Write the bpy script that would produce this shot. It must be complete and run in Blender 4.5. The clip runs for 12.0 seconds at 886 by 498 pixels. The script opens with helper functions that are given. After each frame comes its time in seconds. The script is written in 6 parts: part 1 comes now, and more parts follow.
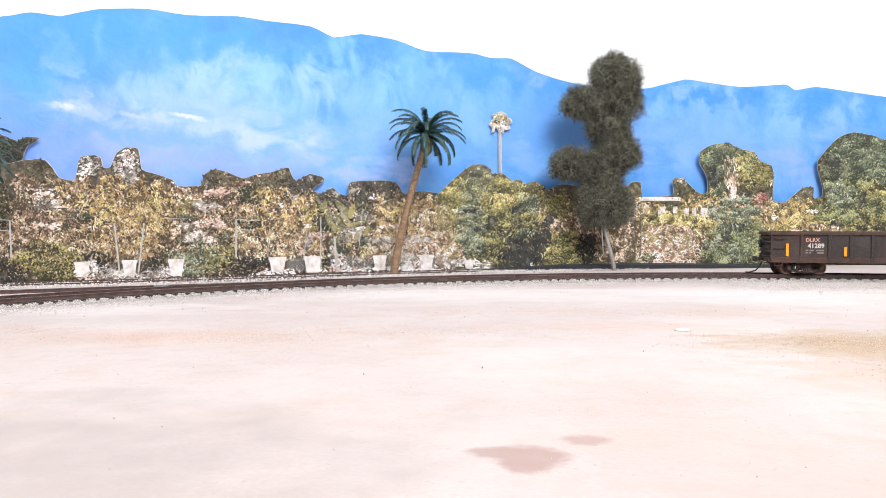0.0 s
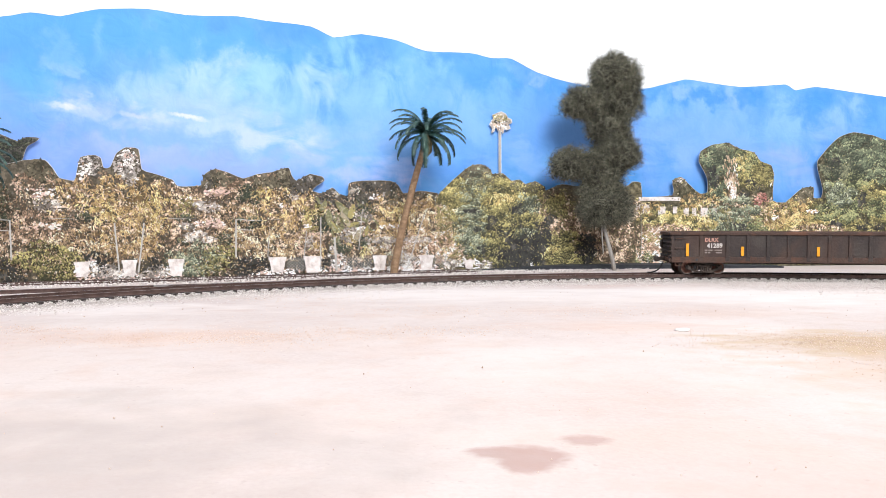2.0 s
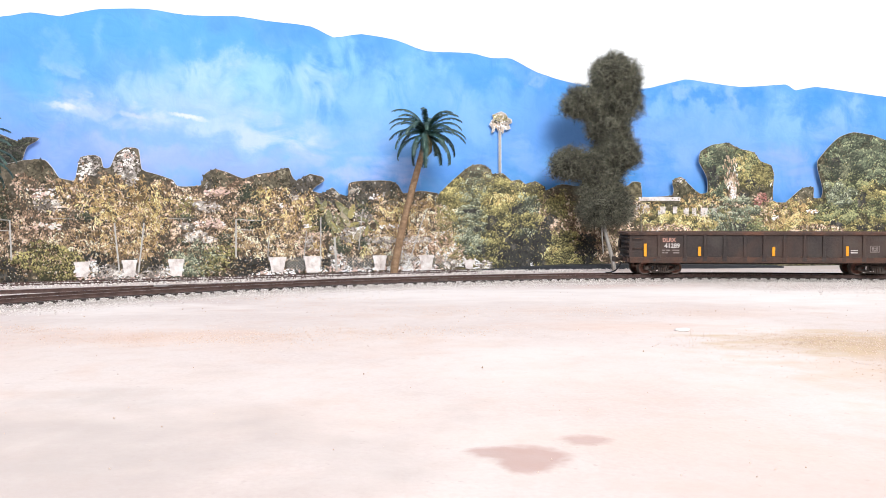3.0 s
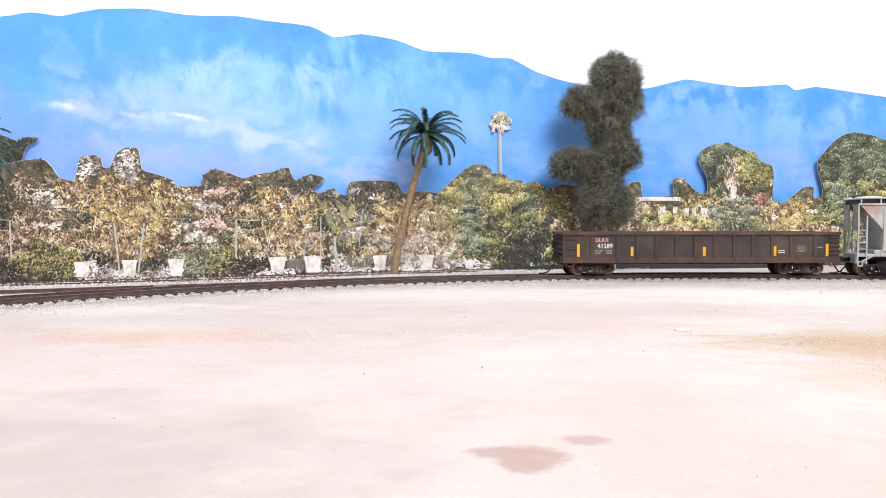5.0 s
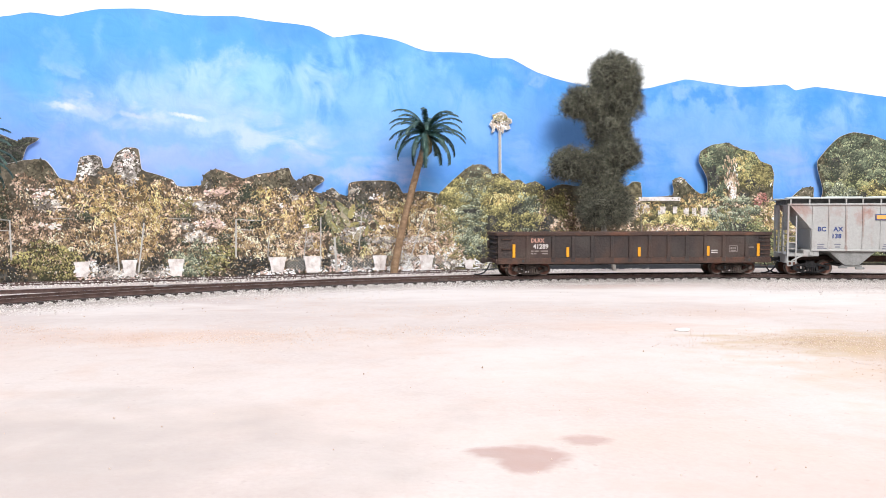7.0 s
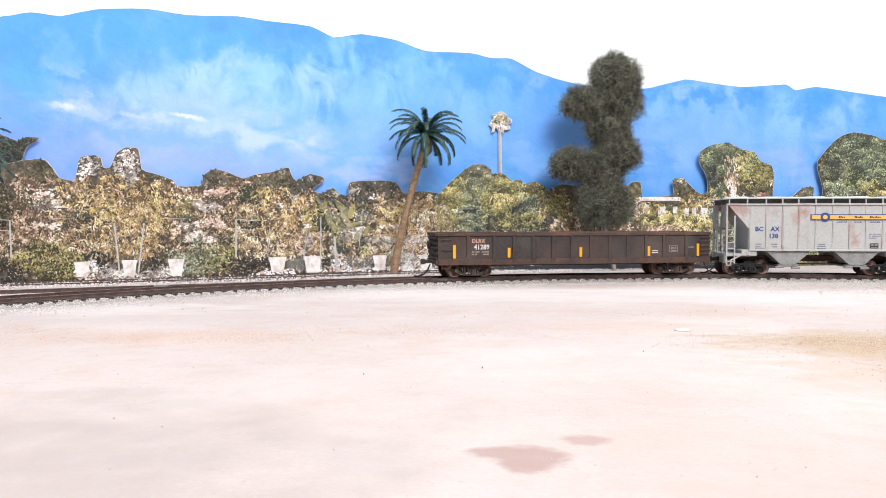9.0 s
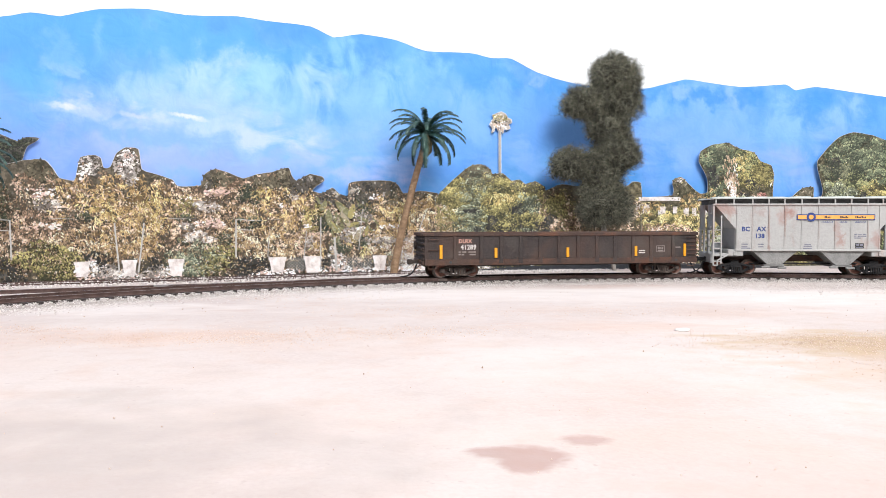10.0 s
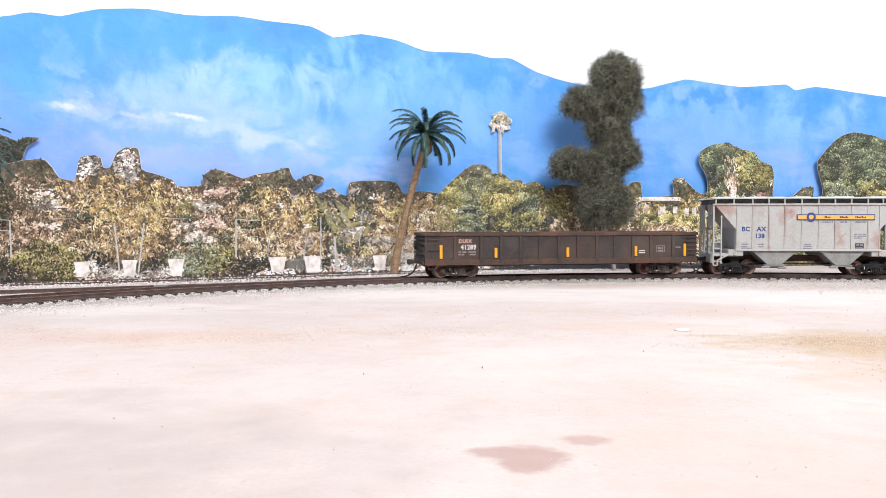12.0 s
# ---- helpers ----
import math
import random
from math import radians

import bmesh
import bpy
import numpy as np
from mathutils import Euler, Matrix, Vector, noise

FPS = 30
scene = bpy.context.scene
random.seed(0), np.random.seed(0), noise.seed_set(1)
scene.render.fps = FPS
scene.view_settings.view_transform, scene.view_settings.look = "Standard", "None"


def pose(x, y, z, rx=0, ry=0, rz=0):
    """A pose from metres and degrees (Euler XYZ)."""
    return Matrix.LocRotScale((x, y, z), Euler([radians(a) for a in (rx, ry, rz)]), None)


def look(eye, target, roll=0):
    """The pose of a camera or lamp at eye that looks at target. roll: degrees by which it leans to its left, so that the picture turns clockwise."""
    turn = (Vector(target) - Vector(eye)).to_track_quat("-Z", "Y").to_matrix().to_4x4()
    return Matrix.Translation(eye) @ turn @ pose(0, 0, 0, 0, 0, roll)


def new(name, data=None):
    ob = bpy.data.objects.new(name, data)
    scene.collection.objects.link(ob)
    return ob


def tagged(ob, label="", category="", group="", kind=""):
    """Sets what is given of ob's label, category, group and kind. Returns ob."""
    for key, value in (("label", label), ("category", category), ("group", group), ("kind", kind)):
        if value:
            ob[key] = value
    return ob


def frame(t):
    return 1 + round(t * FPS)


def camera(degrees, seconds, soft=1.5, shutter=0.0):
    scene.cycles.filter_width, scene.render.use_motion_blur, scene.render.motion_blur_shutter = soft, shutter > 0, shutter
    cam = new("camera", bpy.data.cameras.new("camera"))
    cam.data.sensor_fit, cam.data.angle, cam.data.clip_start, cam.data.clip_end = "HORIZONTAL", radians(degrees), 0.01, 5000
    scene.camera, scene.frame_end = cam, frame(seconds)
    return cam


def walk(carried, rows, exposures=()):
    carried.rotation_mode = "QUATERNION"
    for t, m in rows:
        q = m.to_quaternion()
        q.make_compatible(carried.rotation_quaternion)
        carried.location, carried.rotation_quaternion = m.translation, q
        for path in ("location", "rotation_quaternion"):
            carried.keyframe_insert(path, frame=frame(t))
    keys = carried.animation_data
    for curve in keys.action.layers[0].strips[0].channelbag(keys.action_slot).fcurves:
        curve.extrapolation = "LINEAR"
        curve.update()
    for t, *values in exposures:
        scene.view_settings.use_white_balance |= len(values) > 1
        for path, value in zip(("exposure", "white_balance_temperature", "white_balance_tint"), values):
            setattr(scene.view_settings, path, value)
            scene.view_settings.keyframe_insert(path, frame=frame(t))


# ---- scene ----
# A tabletop model railway: curved track, two freight wagons, model trees and a paper backdrop. Real model size, in metres.
RT = 0.0045                                  # height of the rail tops over the tabletop
TRACK_X, TRACK_Y, TRACK_R = 0.1875, -0.0550, 0.5802   # the curve of the main track
cam = camera(60.76, 12.0, soft=0.65)
EYE = pose(0, 0, 0.0428, 90 - 2.34, 0, 0)
walk(cam, [(0, EYE), (12, EYE)], exposures=((0, 0.0), (12, 0.0)))

# ---- light ----
world = bpy.data.worlds.new("room_air")
world.use_nodes = True
world.node_tree.nodes["Background"].inputs[0].default_value = (0.9, 0.95, 1.0, 1)
world.node_tree.nodes["Background"].inputs[1].default_value = 0.03
scene.world = world


def ceiling_lamp(name, eye, target, sx, sy, watts, colour):
    data = bpy.data.lights.new(name, "AREA")
    data.shape, data.size, data.size_y, data.energy, data.color = "RECTANGLE", sx, sy, watts, colour
    ob = new(name, data)
    ob.matrix_world = look(eye, target)
    return ob


ceiling_lamp("lamp_main", (0.5, -1.05, 1.2), (0.0, 0.5, 0.05), 0.9, 0.7, 52.5, (0.955, 0.975, 1.0))
ceiling_lamp("lamp_second", (0.0, 0.0, 1.95), (0.0, 0.45, 0.0), 0.9, 0.6, 14, (0.955, 0.975, 1.0))


# ---- materials ----
def mat(name, cols, scale=300.0, rough=0.75, metal=0.0, bump=0.15, fine=6.0, stretch=(1, 1, 1), island=0.0, spec=0.4, distort=0.0,
        lo=0.3, hi=0.7, speck=None, relief=None):
    """A surface from broad and fine noise: cols runs dark to light, island mixes in a tone of its own for each piece."""
    m = bpy.data.materials.new(name)
    m.use_nodes = True
    nt = m.node_tree
    b = nt.nodes["Principled BSDF"]
    tc, mp = nt.nodes.new("ShaderNodeTexCoord"), nt.nodes.new("ShaderNodeMapping")
    mp.inputs["Scale"].default_value = stretch
    nt.links.new(tc.outputs["Object"], mp.inputs[0])
    n1, n2 = nt.nodes.new("ShaderNodeTexNoise"), nt.nodes.new("ShaderNodeTexNoise")
    for n, s, d in ((n1, scale, 5.0), (n2, scale * fine, 3.0)):
        n.inputs["Scale"].default_value, n.inputs["Detail"].default_value = s, d
        n.inputs["Distortion"].default_value = distort
        nt.links.new(mp.outputs[0], n.inputs["Vector"])
    mix = nt.nodes.new("ShaderNodeMix")
    mix.inputs[0].default_value = 0.35
    nt.links.new(n1.outputs[0], mix.inputs[2])
    nt.links.new(n2.outputs[0], mix.inputs[3])
    value = mix.outputs[0]
    if island:
        geo, im = nt.nodes.new("ShaderNodeNewGeometry"), nt.nodes.new("ShaderNodeMix")
        im.inputs[0].default_value = island
        nt.links.new(value, im.inputs[2])
        nt.links.new(geo.outputs["Random Per Island"], im.inputs[3])
        value = im.outputs[0]
    ramp = nt.nodes.new("ShaderNodeValToRGB")
    e = ramp.color_ramp.elements
    while len(e) < len(cols):
        e.new(0.5)
    for k, c in enumerate(cols):
        e[k].position, e[k].color = lo + (hi - lo) * k / max(1, len(cols) - 1), (*c, 1)
    nt.links.new(value, ramp.inputs[0])
    colour = ramp.outputs[0]
    if speck:
        colour = overlay(nt, mp.outputs[0], colour, *speck)
    nt.links.new(colour, b.inputs["Base Color"])
    b.inputs["Roughness"].default_value, b.inputs["Metallic"].default_value = rough, metal
    b.inputs["Specular IOR Level"].default_value = spec
    if bump:
        bp = nt.nodes.new("ShaderNodeBump")
        bp.inputs["Strength"].default_value, bp.inputs["Distance"].default_value = bump, relief or 0.4 / scale
        nt.links.new(n2.outputs[0], bp.inputs["Height"])
        nt.links.new(bp.outputs[0], b.inputs["Normal"])
    return m


def overlay(nt, vector, colour, scale, low, high, tint, stretch=(1, 1, 1), strength=1.0, detail=4.0):
    """Patches of a second colour where a noise rises from low to high."""
    mp, n = nt.nodes.new("ShaderNodeMapping"), nt.nodes.new("ShaderNodeTexNoise")
    mp.inputs["Scale"].default_value = stretch
    mp.inputs["Location"].default_value = (scale * 0.013, low, high)
    nt.links.new(vector, mp.inputs[0])
    nt.links.new(mp.outputs[0], n.inputs["Vector"])
    n.inputs["Scale"].default_value, n.inputs["Detail"].default_value = scale, detail
    mr, mx = nt.nodes.new("ShaderNodeMapRange"), nt.nodes.new("ShaderNodeMix")
    mr.inputs["From Min"].default_value, mr.inputs["From Max"].default_value = low, high
    mr.inputs["To Max"].default_value = strength
    nt.links.new(n.outputs[0], mr.inputs[0])
    mx.data_type = "RGBA"
    nt.links.new(mr.outputs[0], mx.inputs[0])
    nt.links.new(colour, mx.inputs[6])
    mx.inputs[7].default_value = (*tint, 1)
    return mx.outputs[2]


def relink(m, extra):
    """Feeds the material's base colour through extra(node_tree, vector, colour)."""
    nt = m.node_tree
    b = nt.nodes["Principled BSDF"]
    vec = next(n for n in nt.nodes if n.type == "MAPPING").outputs[0]
    old = b.inputs["Base Color"].links[0].from_socket
    nt.links.new(extra(nt, vec, old), b.inputs["Base Color"])
    return m


M = {}
M["wall"] = mat("wall_paint", [(0.78, 0.79, 0.8), (0.84, 0.85, 0.86)], 8, 0.85, bump=0.05)
M["side_wall"] = mat("pale_wall_paint", [(0.68, 0.68, 0.68), (0.75, 0.75, 0.75)], 8, 0.85, bump=0.05)
M["ceiling"] = mat("ceiling_paint", [(0.8, 0.8, 0.8), (0.85, 0.85, 0.85)], 8, 0.9, bump=0.05)
M["floor"] = mat("grey_carpet", [(0.2, 0.2, 0.2), (0.3, 0.29, 0.28)], 60, 0.95)
M["ground"] = mat("pink_sand_plaster", [(0.455, 0.378, 0.357), (0.5, 0.43, 0.408), (0.53, 0.468, 0.446)], 14, 0.95, bump=0.35, fine=60, spec=0.15, relief=0.0005)
M["ballast"] = mat("grey_gravel", [(0.28, 0.245, 0.225), (0.58, 0.53, 0.5), (0.76, 0.71, 0.68)], 900, 0.95, bump=0.3, island=0.75, lo=0.15, hi=0.8, spec=0.2)
M["grit"] = mat("pinkish_grit", [(0.42, 0.36, 0.335), (0.56, 0.5, 0.475), (0.66, 0.61, 0.59)], 900, 0.95, bump=0, island=0.75, lo=0.15, hi=0.8, spec=0.2)
M["peach"] = mat("peach_sand_grain", [(0.46, 0.33, 0.255), (0.55, 0.42, 0.345), (0.62, 0.5, 0.43)], 900, 0.95, bump=0, island=0.75, lo=0.15, hi=0.8, spec=0.2)
M["bed"] = mat("gravel_bed", [(0.22, 0.19, 0.175), (0.4, 0.355, 0.33), (0.54, 0.49, 0.46)], 900, 0.95, bump=0.6, spec=0.2)
M["grime"] = mat("oily_brown_ballast", [(0.03, 0.022, 0.018), (0.07, 0.052, 0.045), (0.16, 0.13, 0.12)], 900, 0.95, bump=0.5, spec=0.2)
M["rail"] = mat("rusty_rail", [(0.04, 0.025, 0.022), (0.085, 0.05, 0.042), (0.14, 0.088, 0.075)], 250, 0.6, 0.2)
M["rail_top"] = mat("worn_rail_top", [(0.3, 0.27, 0.26), (0.55, 0.52, 0.5)], 200, 0.32, 0.85, stretch=(1, 1, 1))
M["tie"] = mat("dark_plastic_tie", [(0.025, 0.018, 0.015), (0.06, 0.045, 0.04)], 600, 0.8)
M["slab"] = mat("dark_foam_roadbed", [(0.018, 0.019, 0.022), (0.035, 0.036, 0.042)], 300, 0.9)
M["paper"] = mat("white_card_edge", [(0.72, 0.72, 0.7), (0.82, 0.82, 0.8)], 400, 0.9, bump=0.05)
M["card_edge"] = mat("cut_card_edge", [(0.5, 0.48, 0.46), (0.68, 0.66, 0.64)], 400, 0.9, bump=0.05)
M["trunk"] = mat("ribbed_palm_trunk", [(0.12, 0.07, 0.04), (0.26, 0.16, 0.09), (0.36, 0.24, 0.15)], 350, 0.7, bump=0.3)
M["crown"] = mat("fibrous_palm_crown", [(0.03, 0.032, 0.02), (0.09, 0.08, 0.045), (0.2, 0.17, 0.1)], 500, 0.85, bump=0.8, stretch=(1, 1, 0.3), lo=0.4, hi=0.6)
M["frond"] = mat("dark_green_plastic_frond", [(0.006, 0.024, 0.02), (0.02, 0.06, 0.048), (0.09, 0.155, 0.125)], 200, 0.45, island=0.5, spec=0.5, lo=0.2, hi=0.85)
M["twig"] = mat("dry_lichen_twig", [(0.03, 0.03, 0.024), (0.1, 0.096, 0.07), (0.32, 0.305, 0.225)], 130, 0.85, island=0.5, bump=0, lo=0.3, hi=0.72)
M["core_shade"] = mat("lichen_shade_core", [(0.012, 0.012, 0.01), (0.035, 0.034, 0.027), (0.07, 0.066, 0.05)], 400, 0.95, bump=0.6, spec=0.1)
M["wood"] = mat("pale_grey_trunk", [(0.16, 0.14, 0.12), (0.34, 0.31, 0.28), (0.45, 0.42, 0.38)], 300, 0.85, stretch=(1, 1, 0.2), bump=0.4)
RUST = (0.135, 0.056, 0.032)
M["gondola"] = relink(mat("weathered_brown_paint", [(0.025, 0.02, 0.019), (0.039, 0.03, 0.028), (0.054, 0.04, 0.035)], 45, 0.75, bump=0.12, fine=14, spec=0.3),
    lambda nt, v, c: overlay(nt, v, overlay(nt, v, c, 60, 0.5, 0.7, (0.08, 0.044, 0.032), (1, 1, 0.5), 0.6), 34, 0.52, 0.7, (0.08, 0.07, 0.062), (1, 1, 0.8), 0.6))
M["sill"] = relink(mat("rusty_brown_sill", [(0.036, 0.024, 0.021), (0.064, 0.038, 0.03), (0.084, 0.05, 0.039)], 60, 0.8, bump=0.15, fine=12, spec=0.3),
    lambda nt, v, c: overlay(nt, v, c, 120, 0.5, 0.7, RUST, (1, 1, 1), 0.6))
M["inside"] = mat("dark_rusty_interior", [(0.02, 0.014, 0.012), (0.05, 0.03, 0.024)], 80, 0.9)
M["truck"] = mat("grimy_black_truck", [(0.028, 0.022, 0.02), (0.065, 0.05, 0.043), (0.12, 0.094, 0.08)], 200, 0.8, spec=0.2)
M["truck_black"] = mat("black_truck", [(0.008, 0.008, 0.009), (0.018, 0.017, 0.018), (0.036, 0.033, 0.032)], 200, 0.8, spec=0.2)
M["wheel"] = mat("rust_brown_wheel", [(0.085, 0.038, 0.028), (0.18, 0.082, 0.058), (0.26, 0.135, 0.1)], 250, 0.7)
M["tread"] = mat("worn_wheel_tread", [(0.07, 0.05, 0.042), (0.19, 0.15, 0.13)], 300, 0.5, 0.3)
M["yellow"] = mat("yellow_reflector", [(0.62, 0.25, 0.008), (0.74, 0.33, 0.014)], 300, 0.5, bump=0.03)
M["white"] = mat("worn_white_lettering", [(0.38, 0.34, 0.32), (0.62, 0.58, 0.55)], 500, 0.8, bump=0)
M["dim"] = mat("faded_lettering", [(0.14, 0.11, 0.1), (0.26, 0.22, 0.2)], 500, 0.8, bump=0)
M["red_letter"] = mat("faded_red_lettering", [(0.4, 0.17, 0.12), (0.58, 0.34, 0.28)], 700, 0.8, bump=0)
M["hopper"] = relink(mat("weathered_grey_paint", [(0.33, 0.323, 0.31), (0.38, 0.37, 0.357), (0.41, 0.4, 0.385)], 40, 0.65, bump=0.08, fine=16, spec=0.3),
    lambda nt, v, c: overlay(nt, v, overlay(nt, v, c, 150, 0.56, 0.7, (0.31, 0.17, 0.13), (1, 1, 0.36), 0.4, 12.0), 35, 0.5, 0.8, (0.3, 0.28, 0.26), (1, 1, 0.5), 0.3))
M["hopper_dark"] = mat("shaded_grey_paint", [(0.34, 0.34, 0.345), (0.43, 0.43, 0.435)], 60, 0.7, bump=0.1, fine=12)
M["bay"] = mat("bay_shade_paint", [(0.15, 0.146, 0.14), (0.23, 0.224, 0.215), (0.29, 0.28, 0.27)], 120, 0.8, bump=0.15, fine=8)
M["roof"] = mat("grey_green_roof", [(0.42, 0.44, 0.42), (0.52, 0.54, 0.52)], 80, 0.6)
M["roof_shade"] = mat("roof_shade_grey", [(0.06, 0.06, 0.06), (0.11, 0.11, 0.11)], 80, 0.8)
M["blue"] = mat("blue_lettering", [(0.016, 0.034, 0.14), (0.03, 0.055, 0.2)], 500, 0.6, bump=0)
M["orange"] = mat("orange_band", [(0.7, 0.31, 0.07), (0.78, 0.38, 0.1)], 400, 0.6, bump=0)
M["ink"] = mat("dark_stencil", [(0.02, 0.02, 0.022), (0.05, 0.05, 0.05)], 400, 0.7, bump=0)
M["fade"] = mat("faded_stencil", [(0.12, 0.12, 0.16), (0.24, 0.24, 0.28)], 400, 0.7, bump=0)

# inks of the printed backdrop: the shaded, middle and lit tone of each printed plant, in 8-bit sRGB
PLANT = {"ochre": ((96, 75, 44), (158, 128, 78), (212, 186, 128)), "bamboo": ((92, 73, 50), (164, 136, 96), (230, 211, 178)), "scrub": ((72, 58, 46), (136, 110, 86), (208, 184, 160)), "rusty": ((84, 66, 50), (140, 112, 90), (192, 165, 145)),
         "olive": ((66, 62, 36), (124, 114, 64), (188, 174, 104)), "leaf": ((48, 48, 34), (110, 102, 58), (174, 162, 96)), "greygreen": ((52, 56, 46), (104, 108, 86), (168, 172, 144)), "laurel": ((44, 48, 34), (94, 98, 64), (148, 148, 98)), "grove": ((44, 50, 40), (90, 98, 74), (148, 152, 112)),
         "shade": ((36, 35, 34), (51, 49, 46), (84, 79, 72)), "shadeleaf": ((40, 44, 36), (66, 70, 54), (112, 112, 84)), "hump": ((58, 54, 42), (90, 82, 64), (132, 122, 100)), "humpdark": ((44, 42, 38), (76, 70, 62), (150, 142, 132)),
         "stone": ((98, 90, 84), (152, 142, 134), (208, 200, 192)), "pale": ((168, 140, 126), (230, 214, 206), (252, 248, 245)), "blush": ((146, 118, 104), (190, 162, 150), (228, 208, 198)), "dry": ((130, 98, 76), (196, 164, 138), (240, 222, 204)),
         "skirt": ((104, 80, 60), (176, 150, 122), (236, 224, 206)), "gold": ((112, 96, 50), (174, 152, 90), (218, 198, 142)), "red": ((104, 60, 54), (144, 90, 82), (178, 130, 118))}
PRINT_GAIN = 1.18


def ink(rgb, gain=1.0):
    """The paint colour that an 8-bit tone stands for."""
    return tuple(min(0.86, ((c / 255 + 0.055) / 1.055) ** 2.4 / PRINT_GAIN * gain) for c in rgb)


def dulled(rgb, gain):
    """A tone as cheap print gives it, greyer; lens haze put into the ink weakens the blacks."""
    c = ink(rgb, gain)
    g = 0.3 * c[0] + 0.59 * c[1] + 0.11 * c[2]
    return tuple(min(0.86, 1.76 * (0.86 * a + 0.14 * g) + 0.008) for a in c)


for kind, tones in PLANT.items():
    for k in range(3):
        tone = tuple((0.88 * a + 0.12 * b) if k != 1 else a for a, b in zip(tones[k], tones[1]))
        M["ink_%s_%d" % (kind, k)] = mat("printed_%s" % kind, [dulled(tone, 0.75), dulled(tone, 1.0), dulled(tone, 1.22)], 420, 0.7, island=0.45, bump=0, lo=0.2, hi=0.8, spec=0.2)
for nm, cols in (("west", [(0.045, 0.038, 0.028), (0.09, 0.075, 0.054), (0.2, 0.165, 0.12)]), ("midwest", [(0.04, 0.03, 0.024), (0.2, 0.155, 0.11), (0.5, 0.43, 0.36)]),
                 ("middle", [(0.05, 0.045, 0.03), (0.12, 0.1, 0.06), (0.24, 0.2, 0.12)]), ("east", [(0.03, 0.028, 0.018), (0.08, 0.072, 0.045), (0.2, 0.17, 0.11)])):
    M["base_" + nm] = mat("printed_undergrowth_" + nm, cols, 260, 0.7, bump=0, fine=3, lo=0.36, hi=0.64, spec=0.2)


def patch(nt, vector, colour, x, z, rx, rz, tilt, tint, amount, grain=None, edge=0.75):
    """A soft-edged patch of a second colour at x, z (metres), tilted in degrees; grain breaks it up. vector comes already bent by noise."""
    mp, gr, mr = (nt.nodes.new("ShaderNode" + k) for k in ("Mapping", "TexGradient", "MapRange"))
    mp.vector_type = "TEXTURE"
    mp.inputs["Location"].default_value, mp.inputs["Rotation"].default_value, mp.inputs["Scale"].default_value = (x, 0, z), (0, math.radians(tilt), 0), (rx, 1, rz)
    gr.gradient_type, mr.interpolation_type = "SPHERICAL", "SMOOTHSTEP"
    mr.inputs["From Max"].default_value, mr.inputs["To Max"].default_value = edge, amount
    nt.links.new(vector, mp.inputs[0])
    nt.links.new(mp.outputs[0], gr.inputs[0])
    nt.links.new(gr.outputs["Fac"], mr.inputs[0])
    factor = mr.outputs[0]
    if grain:
        mul = nt.nodes.new("ShaderNodeMath")
        mul.operation = "MULTIPLY"
        nt.links.new(factor, mul.inputs[0])
        nt.links.new(grain, mul.inputs[1])
        factor = mul.outputs[0]
    mx = nt.nodes.new("ShaderNodeMix")
    mx.data_type = "RGBA"
    nt.links.new(factor, mx.inputs[0])
    nt.links.new(colour, mx.inputs[6])
    mx.inputs[7].default_value = (*tint, 1)
    return mx.outputs[2]


def bent(nt, vector, scale, reach):
    """The vector in x and z alone, pushed about by noise by up to reach metres."""
    nz, sub, mul, flat2, add = (nt.nodes.new("ShaderNode" + k) for k in ("TexNoise", "VectorMath", "VectorMath", "VectorMath", "VectorMath"))
    nz.inputs["Scale"].default_value, nz.inputs["Detail"].default_value, nz.inputs["Roughness"].default_value = scale, 6.0, 0.6
    sub.operation, sub.inputs[1].default_value = "SUBTRACT", (0.5, 0.5, 0.5)
    mul.operation, mul.inputs[1].default_value = "MULTIPLY", (4 * reach, 0, 4 * reach)
    flat2.operation, flat2.inputs[1].default_value = "MULTIPLY", (1, 0, 1)
    nt.links.new(vector, nz.inputs["Vector"])
    nt.links.new(nz.outputs["Color"], sub.inputs[0])
    nt.links.new(sub.outputs[0], mul.inputs[0])
    nt.links.new(vector, flat2.inputs[0])
    nt.links.new(flat2.outputs[0], add.inputs[0])
    nt.links.new(mul.outputs[0], add.inputs[1])
    return add.outputs[0]


